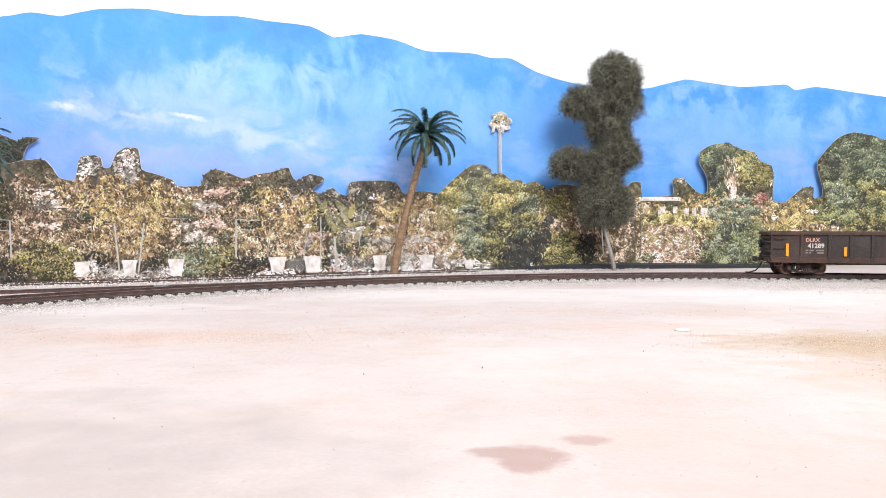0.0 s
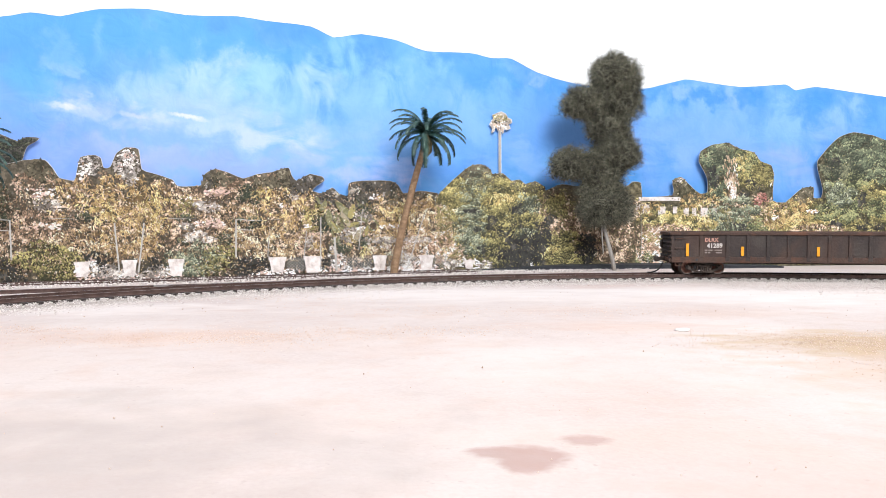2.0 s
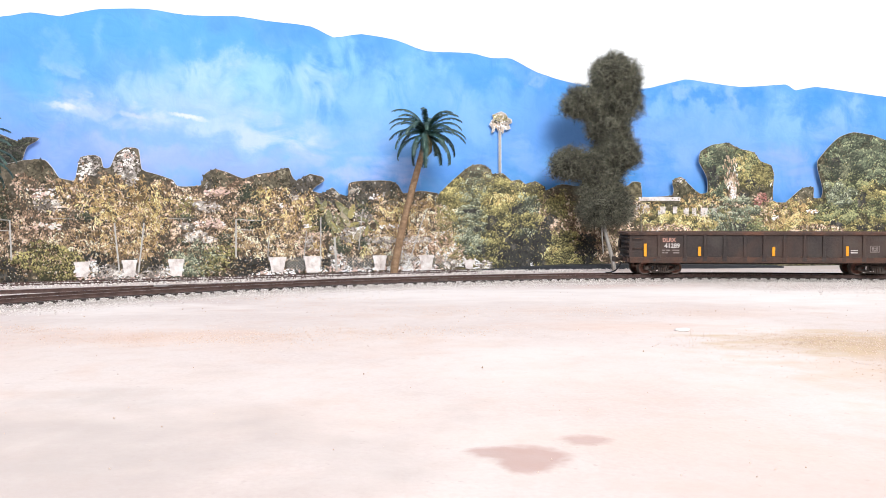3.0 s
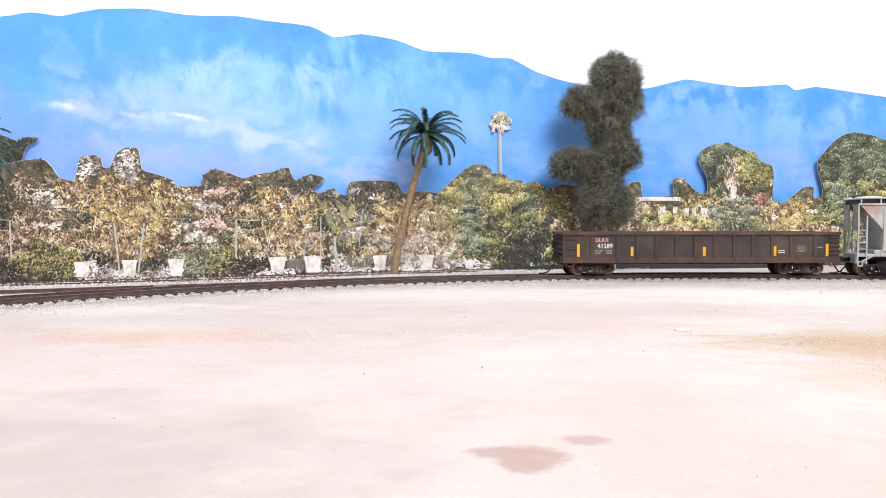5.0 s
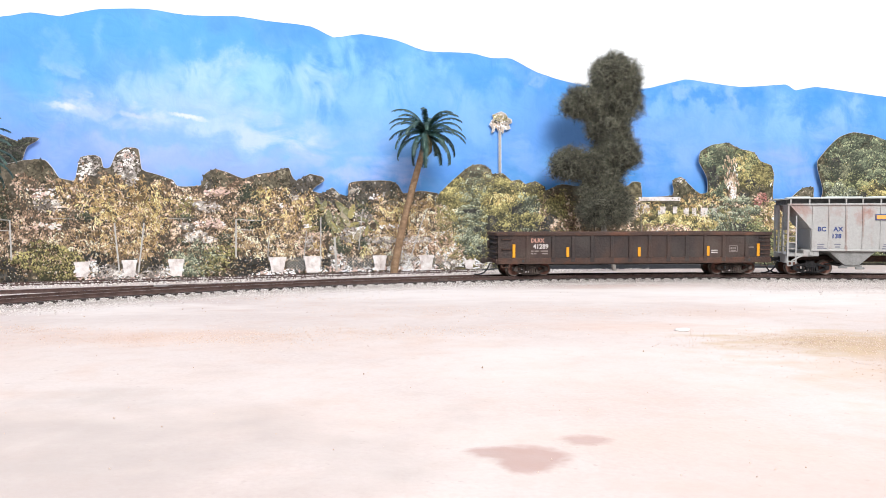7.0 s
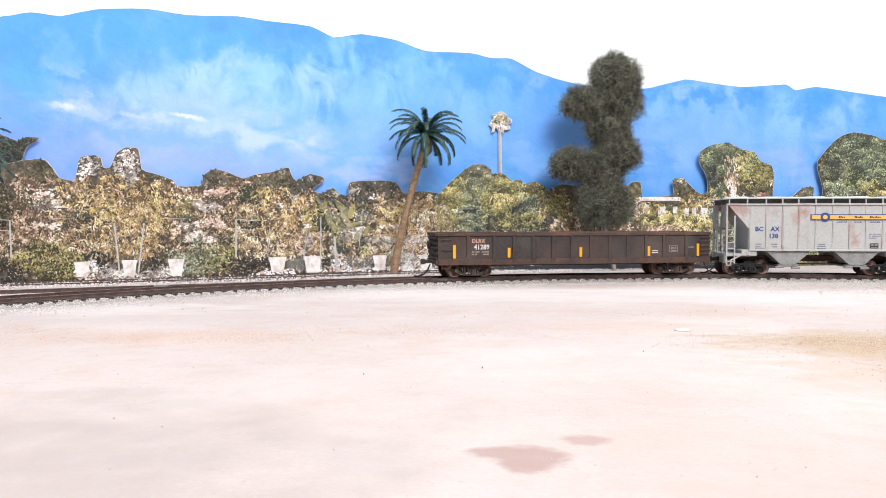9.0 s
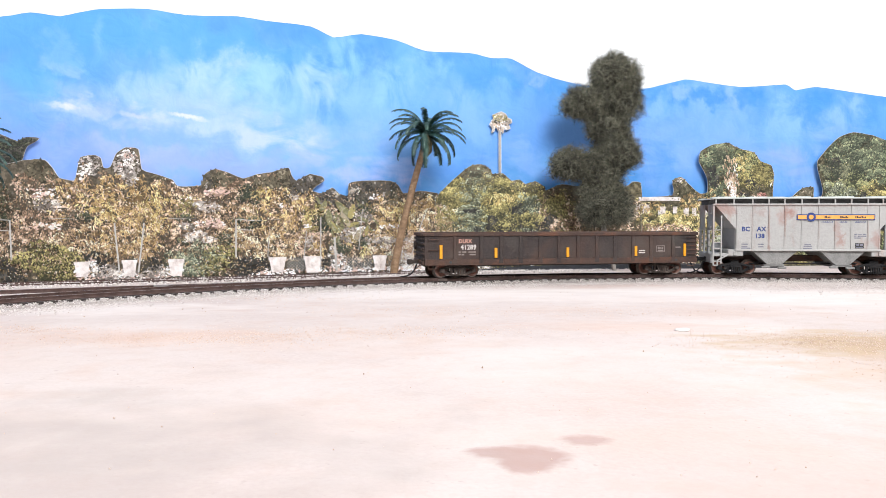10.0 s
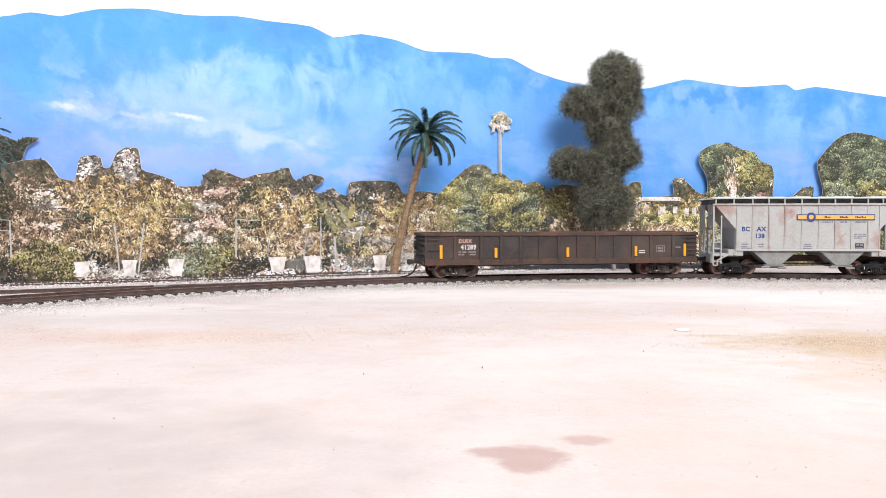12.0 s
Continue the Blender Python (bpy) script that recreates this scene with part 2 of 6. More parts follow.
def sky_print():
    """Blue paper printed with a hazy mountain flank: pale gullies and wisps of cloud, lavender low in the west."""
    m = mat("printed_blue_sky", [(0.068, 0.255, 0.61), (0.09, 0.292, 0.64), (0.12, 0.34, 0.67)], 12, 0.6, bump=0.05, fine=5, lo=0.36, hi=0.64, spec=0.25, distort=0.8)

    def haze(nt, v, c):
        grains = []
        for scale, stretch, tilt, lo, hi in ((30, (1.3, 1, 0.8), 35, 0.36, 0.58), (34, (0.55, 1, 1.7), 12, 0.36, 0.58)):
            mp, n, mr = (nt.nodes.new("ShaderNode" + k) for k in ("Mapping", "TexNoise", "MapRange"))
            mp.inputs["Rotation"].default_value, mp.inputs["Scale"].default_value = (0, math.radians(tilt), 0), stretch
            nt.links.new(v, mp.inputs[0])
            nt.links.new(mp.outputs[0], n.inputs["Vector"])
            n.inputs["Scale"].default_value, n.inputs["Detail"].default_value, n.inputs["Roughness"].default_value, n.inputs["Distortion"].default_value = scale, 8.0, 0.55, 0.9
            mr.inputs["From Min"].default_value, mr.inputs["From Max"].default_value, mr.inputs["To Min"].default_value = lo, hi, 0.05
            nt.links.new(n.outputs[0], mr.inputs[0])
            grains.append(mr.outputs[0])
        gully, wisp = grains
        bends = [bent(nt, v, scale, reach) for scale, reach in ((160, 0.0016), (110, 0.006), (42, 0.016), (18, 0.03))]
        for x, z, rx, rz, tilt, tint, amount, grain in HAZE:
            small = min(rx, rz)
            c = patch(nt, bends[0 if small < 3.5 else 1 if small < 10 else 2 if small < 26 else 3], c, x / 1000, z / 1000, 1.3 * rx / 1000, 1.3 * rz / 1000, tilt, ink((tint[0] + 2, tint[1] - 4, tint[2])), min(1.0, 1.12 * amount), {"g": gully, "w": wisp, "": None}[grain])
        return c
    return relink(m, haze)


# printed haze and cloud: middle x and z, half width and height (mm), tilt, tone, strength, grain (g: gullies, w: wisps)
HAZE = [(-112, 130, 130, 47, 10, (150, 204, 250), 0.60, "g"), (-209, 108, 109, 24, 5, (164, 198, 248), 0.60, "w"), (45, 144, 62, 38, 30, (124, 188, 246), 0.55, "g"), (276, 121, 126, 41, 40, (136, 188, 248), 0.70, "g"),
    (181, 105, 104, 30, 10, (134, 180, 242), 0.60, "w"), (-63, 81, 64, 13, 5, (168, 190, 242), 0.50, "w"), (-164, 151, 64, 24, 30, (146, 202, 250), 0.50, "g"),
    (-193, 89, 144, 48, 0, (140, 186, 246), 0.75, ""), (-63, 103, 110, 40, 0, (128, 186, 248), 0.60, ""), (-210, 82, 119, 18, 4, (158, 184, 240), 0.70, ""),
    (104, 113, 130, 34, 0, (106, 168, 242), 0.60, ""), (276, 111, 116, 41, 0, (114, 174, 244), 0.60, ""), (339, 142, 68, 20, 5, (60, 146, 230), 0.60, ""),
    (233, 153, 69, 11, 0, (58, 146, 232), 0.70, ""), (54, 163, 63, 12, 10, (74, 158, 236), 0.55, ""), (-192, 172, 109, 16, 2, (84, 166, 240), 0.70, ""),
    (-256, 155, 10, 16, -15, (140, 192, 248), 0.55, ""), (-257, 143, 12, 5, 10, (160, 200, 248), 0.45, ""), (-236, 170, 5, 14, 5, (144, 198, 248), 0.60, "g"),
    (-170, 142, 21, 24, 30, (172, 210, 250), 0.66, "g"), (-209, 131, 29, 16, -25, (160, 204, 250), 0.60, "g"), (-98, 148, 18, 19, 0, (164, 208, 250), 0.66, "g"),
    (-131, 141, 19, 25, 35, (150, 204, 250), 0.70, "g"), (-80, 171, 16, 22, 40, (140, 202, 250), 0.70, "g"), (-42, 148, 26, 22, 0, (140, 200, 250), 0.70, "g"),
    (-10, 168, 18, 14, 20, (136, 196, 248), 0.60, "g"), (-147, 111, 74, 21, 6, (172, 206, 250), 0.70, "w"), (-225, 114, 41, 9, 8, (196, 216, 250), 0.80, "w"),
    (-256, 118, 10, 2, 8, (216, 226, 252), 0.90, ""), (-217, 115, 10, 2, 6, (206, 220, 250), 0.80, ""), (-184, 116, 12, 2, 10, (216, 228, 252), 0.85, ""),
    (-128, 104, 46, 11, 10, (190, 214, 250), 0.70, "w"), (-96, 84, 49, 13, 4, (170, 196, 246), 0.70, "w"), (-232, 91, 44, 12, 4, (176, 196, 244), 0.70, "w"),
    (-271, 74, 17, 15, 0, (140, 176, 236), 0.60, ""), (-176, 77, 49, 10, 0, (140, 176, 240), 0.60, "w"), (-37, 86, 26, 15, 20, (176, 196, 240), 0.70, "w"),
    (-42, 103, 31, 18, 20, (150, 196, 248), 0.60, "w"), (21, 129, 38, 23, 30, (136, 192, 246), 0.60, "g"), (54, 93, 39, 19, 0, (136, 184, 244), 0.60, "w"),
    (74, 164, 20, 9, 20, (136, 184, 244), 0.70, "g"), (196, 140, 26, 17, -30, (130, 186, 246), 0.80, "g"), (212, 155, 11, 8, 10, (140, 188, 244), 0.70, ""),
    (259, 151, 13, 8, 60, (138, 186, 244), 0.70, "g"), (313, 137, 32, 22, 50, (132, 188, 248), 0.85, "g"), (366, 138, 21, 20, 50, (142, 192, 248), 0.70, "g"),
    (207, 105, 47, 20, 0, (134, 184, 246), 0.70, "w"), (308, 91, 43, 20, 20, (144, 180, 240), 0.80, "w"), (244, 121, 42, 15, 20, (128, 182, 246), 0.70, "g"),
    (356, 117, 32, 12, 0, (140, 186, 246), 0.70, "w"), (109, 84, 30, 15, 0, (130, 172, 236), 0.60, "w"), (-273, 129, 17, 22, 0, (96, 178, 246), 0.50, ""),
    (-1, 82, 23, 9, 0, (90, 158, 236), 0.50, ""),
    (-267, 100, 57, 33, 0, (96, 156, 230), 0.45, ""), (-272, 162, 45, 22, 0, (84, 164, 236), 0.50, ""), (-183, 97, 55, 16, 10, (120, 172, 238), 0.45, "g")]
M["sky"] = sky_print()


def rust_marks(nt, v, c):
    """Rust blooms and runs at their places on the hopper's sides."""
    near, far = bent(nt, v, 900, 0.0004), bent(nt, v, 320, 0.003)
    for x, z, rx, rz, amount in ((-0.0558, 0.0448, 0.009, 0.007, 0.8), (-0.0495, 0.0425, 0.006, 0.005, 0.6), (-0.0114, 0.0425, 0.006, 0.006, 0.95), (-0.0168, 0.0390, 0.005, 0.008, 0.6), (0.0207, 0.0245, 0.004, 0.008, 0.75), (0.0190, 0.0330, 0.003, 0.008, 0.45), (0.0434, 0.0240, 0.005, 0.009, 0.7), (-0.030, 0.042, 0.005, 0.006, 0.35)):
        c = patch(nt, far, c, x, z, rx, rz, 0, (0.3, 0.14, 0.105), 0.75 * amount, edge=0.9)
    for x, z, rx, rz, amount in ((-0.0247, 0.0320, 0.0010, 0.022, 0.8), (-0.0144, 0.0360, 0.0009, 0.018, 0.9), (0.0072, 0.0300, 0.0007, 0.012, 0.4), (0.0175, 0.0300, 0.0008, 0.018, 0.5), (0.0383, 0.0300, 0.0008, 0.014, 0.5), (-0.0353, 0.0330, 0.0006, 0.014, 0.35), (0.0, 0.0465, 0.075, 0.0012, 0.45), (-0.0247, 0.0185, 0.0015, 0.003, 0.9)):
        c = patch(nt, near, c, x, z, rx, rz, 0, (0.24, 0.11, 0.078), 0.5 * amount, edge=0.7)
    return c


relink(M["hopper"], rust_marks)


# ---- mesh tools ----
def part(name, bm, material, parent=None, label="", kind="", smooth=False):
    me = bpy.data.meshes.new(name)
    bm.normal_update()
    bm.to_mesh(me)
    bm.free()
    for m in (material if isinstance(material, (list, tuple)) else [material]):
        me.materials.append(m)
    if smooth:
        me.shade_smooth()
    ob = new(name, me)
    ob.parent = parent
    return tagged(ob, label, kind=kind)


def raw(name, verts, faces, material, parent=None, label="", kind="", smooth=False):
    me = bpy.data.meshes.new(name)
    me.from_pydata(verts, [], faces)
    me.materials.append(material)
    if smooth:
        me.shade_smooth()
    ob = new(name, me)
    ob.parent = parent
    return tagged(ob, label, kind=kind)


def box(bm, x0, x1, y0, y1, z0, z1, bevel=0.0):
    vs = [bm.verts.new((x, y, z)) for x in (x0, x1) for y in (y0, y1) for z in (z0, z1)]
    fs = [bm.faces.new([vs[i] for i in f]) for f in ((0, 1, 3, 2), (4, 6, 7, 5), (0, 4, 5, 1), (2, 3, 7, 6), (0, 2, 6, 4), (1, 5, 7, 3))]
    if bevel:
        es = {e for f in fs for e in f.edges}
        bmesh.ops.bevel(bm, geom=list(es), offset=bevel, segments=1, affect="EDGES")
    return bm


def prism(bm, poly, y0, y1):
    """A polygon in x and z, carried from y0 to y1."""
    a, b = [bm.verts.new((x, y0, z)) for x, z in poly], [bm.verts.new((x, y1, z)) for x, z in poly]
    bm.faces.new(a), bm.faces.new(b[::-1])
    for i in range(len(poly)):
        j = (i + 1) % len(poly)
        bm.faces.new((a[j], a[i], b[i], b[j]))
    return bm


def rod(bm, p, q, r0, r1=None, n=8):
    """A round bar from p to q."""
    p, q = Vector(p), Vector(q)
    r1 = r0 if r1 is None else r1
    u = (q - p).to_track_quat("Z", "Y").to_matrix()
    rings = []
    for c, r in ((p, r0), (q, r1)):
        rings.append([bm.verts.new(c + u @ Vector((r * math.cos(2 * math.pi * k / n), r * math.sin(2 * math.pi * k / n), 0))) for k in range(n)])
    for k in range(n):
        bm.faces.new((rings[0][k], rings[0][(k + 1) % n], rings[1][(k + 1) % n], rings[1][k]))
    bm.faces.new(rings[0][::-1]), bm.faces.new(rings[1])
    return bm


def tube(bm, points, radii, n=10):
    """A bent bar through the points."""
    rings = []
    for i, p in enumerate(points):
        d = Vector(points[min(i + 1, len(points) - 1)]) - Vector(points[max(i - 1, 0)])
        u = d.to_track_quat("Z", "Y").to_matrix()
        rings.append([bm.verts.new(Vector(p) + u @ Vector((radii[i] * math.cos(2 * math.pi * k / n), radii[i] * math.sin(2 * math.pi * k / n), 0))) for k in range(n)])
    for a, b in zip(rings, rings[1:]):
        for k in range(n):
            bm.faces.new((a[k], a[(k + 1) % n], b[(k + 1) % n], b[k]))
    bm.faces.new(rings[0][::-1]), bm.faces.new(rings[-1])
    return bm


def turned(bm, profile, n=28, x=0.0):
    """A turned body about the y axis from (radius, y) pairs."""
    rings = [[bm.verts.new((x + r * math.cos(2 * math.pi * k / n), y, r * math.sin(2 * math.pi * k / n))) for k in range(n)] for r, y in profile]
    for a, b in zip(rings, rings[1:]):
        for k in range(n):
            bm.faces.new((a[k], b[k], b[(k + 1) % n], a[(k + 1) % n]))
    bm.faces.new(rings[0]), bm.faces.new(rings[-1][::-1])
    return bm


def bm0():
    return bmesh.new()


def writing(text, size, material, parent, x, y, z, label, name="lettering", squeeze=1.0, thick=0.00003):
    """Raised lettering on the side that faces -y; x, z: its lower left corner."""
    cu = bpy.data.curves.new("text", "FONT")
    cu.body, cu.size, cu.extrude, cu.resolution_u, cu.offset = text, size, thick, 2, size * 0.028
    tmp = new("text", cu)
    bpy.context.view_layer.update()
    me = bpy.data.meshes.new_from_object(tmp.evaluated_get(bpy.context.evaluated_depsgraph_get()))
    bpy.data.objects.remove(tmp)
    me.transform(pose(0, 0, 0, 90) @ Matrix.Diagonal((squeeze, 1, 1, 1)))
    me.materials.clear()
    me.materials.append(material)
    ob = new(name, me)
    ob.parent, ob.location = parent, (x, y, z)
    return tagged(ob, label)


# ---- the room, closed round the layout ----
def room():
    w, t = 1.9, 0.1
    for nm, b in (("wall_north", (-w, w, 0.86, 0.86 + t, -0.95, 2.1)), ("wall_south", (-w, w, -2.0 - t, -2.0, -0.95, 2.1)),
                  ("wall_west", (-w - t, -w, -2.0, 0.86, -0.95, 2.1)), ("wall_east", (w, w + t, -2.0, 0.86, -0.95, 2.1))):
        tagged(part(nm, box(bm0(), *b), M["wall" if nm == "wall_north" else "side_wall"], label="plain white painted room wall" if nm == "wall_north" else "plain off-white painted room wall", kind="structure"), category="wall")
    tagged(part("ceiling", box(bm0(), -w, w, -2.0, 0.86, 2.1, 2.2), M["ceiling"], label="plain white ceiling", kind="structure"), category="ceiling")
    tagged(part("floor", box(bm0(), -w, w, -2.0, 0.86, -1.05, -0.95), M["floor"], label="grey carpeted room floor", kind="structure"), category="floor")


room()


# ---- the tabletop ----
def backline(x):
    """How far back the paper backdrop stands at x."""
    x = min(x, 0.425)
    return 0.625 + 0.34 * x - 0.4 * x * x


def ground():
    nx, ny, x0, x1, y0, y1 = 220, 150, -1.2, 1.2, -0.45, 0.85
    verts, faces = [], []
    for j in range(ny + 1):
        for i in range(nx + 1):
            x, y = x0 + (x1 - x0) * i / nx, y0 + (y1 - y0) * j / ny
            d = math.hypot(x - TRACK_X, y - TRACK_Y) - TRACK_R
            h = 0.0007 * noise.noise(Vector((x * 14, y * 14, 0))) + 0.0004 * noise.noise(Vector((x * 45, y * 45, 3)))
            verts.append((x, y, h * min(1, abs(d) / 0.05) - 0.0004))
    for j in range(ny):
        for i in range(nx):
            a = j * (nx + 1) + i
            faces.append((a, a + 1, a + nx + 2, a + nx + 1))
    ob = raw("ground", verts, faces, M["ground"], label="pinkish white sandy plaster ground, brown-stained, with a grey shadow painted in", kind="structure", smooth=True)
    tagged(ob, category="ground")
    table = tagged(new("layout_table"), "plain wooden table that carries the model layout", "table")
    part("tabletop", box(bm0(), -1.2, 1.2, -0.45, 0.85, -0.05, -0.004), M["wood"], table)
    for x in (-1.13, 1.13):
        for y in (-0.38, 0.78):
            part("leg", box(bm0(), x - 0.035, x + 0.035, y - 0.035, y + 0.035, -0.95, -0.05, 0.004), M["wood"], table)


def stains_and_shade(nt, vector, colour):
    """Sand tints, dark grit, the two damp stains and a painted-in near-left shadow, at their places on the board."""
    colour = overlay(nt, vector, colour, 16, 0.5, 0.72, (0.5, 0.36, 0.3), (1, 1.6, 1), 0.35, 7.0)
    colour = overlay(nt, vector, colour, 55, 0.52, 0.7, (0.48, 0.36, 0.31), (1, 1.3, 1), 0.45, 7.0)
    colour = overlay(nt, vector, colour, 9, 0.52, 0.7, (0.57, 0.5, 0.475), (1, 1.4, 1), 0.7, 3.0)
    colour = overlay(nt, vector, colour, 420, 0.68, 0.76, (0.26, 0.2, 0.18), (1, 1, 1), 0.25, 2.0)
    colour = overlay(nt, vector, colour, 170, 0.5, 0.64, (0.41, 0.33, 0.29), (1, 1, 1), 0.16, 5.0)
    DAMP = (0.375, 0.262, 0.235)
    for x, y, rx, ry, tint, amount, soft in ((0.0158, 0.1350, 0.0082, 0.0070, DAMP, 0.92, 0.6), (0.0104, 0.1374, 0.0068, 0.0034, DAMP, 0.92, 0.6), (0.0146, 0.1300, 0.0050, 0.0048, DAMP, 0.92, 0.6), (0.0280, 0.1454, 0.0054, 0.0038, DAMP, 0.75, 0.7),
                                             (0.150, 0.258, 0.06, 0.034, (0.43, 0.315, 0.2), 0.8, 1.2), (0.145, 0.2, 0.05, 0.04, (0.47, 0.34, 0.25), 0.6, 1.2),
                                             # the two greyest near-left patches are a shadow painted into the sand
                                             (-0.1, 0.275, 0.05, 0.02, (0.52, 0.36, 0.29), 0.5, 1.5), (0.072, 0.3, 0.05, 0.016, (0.5, 0.35, 0.29), 0.5, 1.5), (-0.075, 0.13, 0.075, 0.06, (0.39, 0.335, 0.315), 0.85, 1.5), (-0.05, 0.095, 0.06, 0.03, (0.4, 0.335, 0.315), 0.6, 1.5), (0.055, 0.105, 0.04, 0.03, (0.48, 0.39, 0.36), 0.6, 1.5),
                                             (0.0, 0.43, 0.16, 0.05, (0.6, 0.545, 0.52), 0.8, 1.3), (0.2, 0.42, 0.12, 0.06, (0.6, 0.55, 0.53), 0.8, 1.3), (-0.16, 0.36, 0.07, 0.03, (0.6, 0.545, 0.52), 0.7, 1.3)):
        mp, nz, add = nt.nodes.new("ShaderNodeMapping"), nt.nodes.new("ShaderNodeTexNoise"), nt.nodes.new("ShaderNodeVectorMath")
        sub, ln = nt.nodes.new("ShaderNodeVectorMath"), nt.nodes.new("ShaderNodeVectorMath")
        mp.inputs["Location"].default_value = (-x / rx, -y / ry, 0)
        mp.inputs["Scale"].default_value = (1 / rx, 1 / ry, 0)
        nt.links.new(vector, mp.inputs[0])
        nt.links.new(mp.outputs[0], nz.inputs["Vector"])
        nz.inputs["Scale"].default_value, nz.inputs["Detail"].default_value = (1.1, 3.0) if soft < 1 else (2.6, 9.0)
        sub.operation, ln.operation = "SUBTRACT", "LENGTH"
        nt.links.new(nz.outputs["Color"], sub.inputs[0])
        sub.inputs[1].default_value = (0.5, 0.5, 0.5)
        nt.links.new(mp.outputs[0], add.inputs[0])
        wild = nt.nodes.new("ShaderNodeVectorMath")
        wild.operation = "MULTIPLY"
        wild.inputs[1].default_value = (1, 1, 1) if soft < 1 else (2.6, 2.6, 2.6)
        nt.links.new(sub.outputs[0], wild.inputs[0])
        nt.links.new(wild.outputs[0], add.inputs[1])
        nt.links.new(add.outputs[0], ln.inputs[0])
        mr, mx = nt.nodes.new("ShaderNodeMapRange"), nt.nodes.new("ShaderNodeMix")
        mr.inputs["From Min"].default_value, mr.inputs["From Max"].default_value = 0.95 + soft * 0.2, 0.95 - soft * 0.5
        mr.inputs["To Max"].default_value = amount
        nt.links.new(ln.outputs["Value"], mr.inputs[0])
        mx.data_type = "RGBA"
        nt.links.new(mr.outputs[0], mx.inputs[0])
        nt.links.new(colour, mx.inputs[6])
        mx.inputs[7].default_value = (*tint, 1)
        colour = mx.outputs[2]
    return colour


relink(M["ground"], stains_and_shade)
ground()


# ---- the track ----
def main_path(a, side=0.0):
    """A place on the main curve: a is the angle along it, side the distance outward."""
    r = TRACK_R + side
    return Vector((TRACK_X + r * math.sin(a), TRACK_Y + r * math.cos(a), 0)), math.degrees(-a)


BR_A, BR_R = -0.22, 1.5                     # where the branch leaves the curve, and its radius


def branch_path(s, side=0.0):
    """A place on the branch, s metres along it from the switch towards the west."""
    p, _ = main_path(BR_A)
    c = p - BR_R * Vector((math.sin(BR_A), math.cos(BR_A), 0))
    a = BR_A - s / BR_R
    return c + (BR_R + side) * Vector((math.sin(a), math.cos(a), 0)), math.degrees(-a)


def siding_path(s, side=0.0):
    """A place on the rear siding, s metres along it to the east."""
    t, n = Vector((0.921, 0.39, 0)).normalized(), Vector((-0.39, 0.921, 0)).normalized()
    return Vector((-0.2795, 0.4790, 0)) + t * s + n * side, math.degrees(math.atan2(0.39, 0.921))


RAIL = [(-0.9, 0.0), (0.9, 0.0), (0.9, 0.3), (0.25, 0.6), (0.25, 1.4), (0.45, 1.6), (0.45, 2.0), (0.35, 2.1), (-0.35, 2.1), (-0.45, 2.0), (-0.45, 1.6), (-0.25, 1.4), (-0.25, 0.6), (-0.9, 0.3)]


def rail(path, s0, s1, side, steps, parent, top=RT, label=""):
    bm, rings = bm0(), []
    for i in range(steps + 1):
        s = s0 + (s1 - s0) * i / steps
        rings.append([bm.verts.new(path(s, side + u / 1000)[0] + Vector((0, 0, top - 0.0021 + v / 1000))) for u, v in RAIL])
    n = len(RAIL)
    for a, b in zip(rings, rings[1:]):
        for k in range(n):
            f = bm.faces.new((a[k], b[k], b[(k + 1) % n], a[(k + 1) % n]))
            f.material_index = 1 if k == 7 else 0
    bm.faces.new(rings[0]), bm.faces.new(rings[-1][::-1])
    bmesh.ops.recalc_face_normals(bm, faces=bm.faces[:])
    return part("rail", bm, [M["rail"], M["rail_top"]], parent, label)


TIE = box(bm0(), -0.00115, 0.00115, -0.0145, 0.0145, 0.0, 0.0019, 0.00015)
TIE_ME = bpy.data.meshes.new("tie")
TIE.to_mesh(TIE_ME)
TIE_ME.materials.append(M["tie"])


def ties(path, s0, s1, count, parent, z=0.0005):
    for i in range(count):
        p, rz = path(s0 + (s1 - s0) * (i + 0.5) / count)
        ob = new("tie", TIE_ME)
        ob.parent = parent
        ob.matrix_basis = pose(p.x, p.y, z + random.uniform(-1, 1) * 0.00015, 0, 0, rz + random.uniform(-1.5, 1.5))


def gravel_bed(path, s0, s1, steps, parent, width=0.016, inner="grime"):
    """A low bank of ballast with ragged edges under the ties."""
    bm, rows = bm0(), []
    for i in range(steps + 1):
        s = s0 + (s1 - s0) * i / steps
        row = []
        for u, v in ((-1.35, -0.0012), (-1.0, 0.0006), (-0.8, 0.0016), (0.8, 0.0016), (1.0, 0.0006), (1.35, -0.0012)):
            p = path(s, u * width)[0]
            p.z = v + 0.0003 * noise.noise(p * 150)
            row.append(bm.verts.new(p))
        rows.append(row)
    for a, b in zip(rows, rows[1:]):
        for k in range(5):
            bm.faces.new((a[k], b[k], b[k + 1], a[k + 1]))
    bmesh.ops.recalc_face_normals(bm, faces=bm.faces[:])
    for f in bm.faces:
        f.material_index = 1 if abs(f.calc_center_median().z - 0.0016) < 0.00035 and f.calc_area() > 0.00006 else 0
    return part("gravel_bed", bm, [M["bed"], M[inner]], parent, smooth=True)


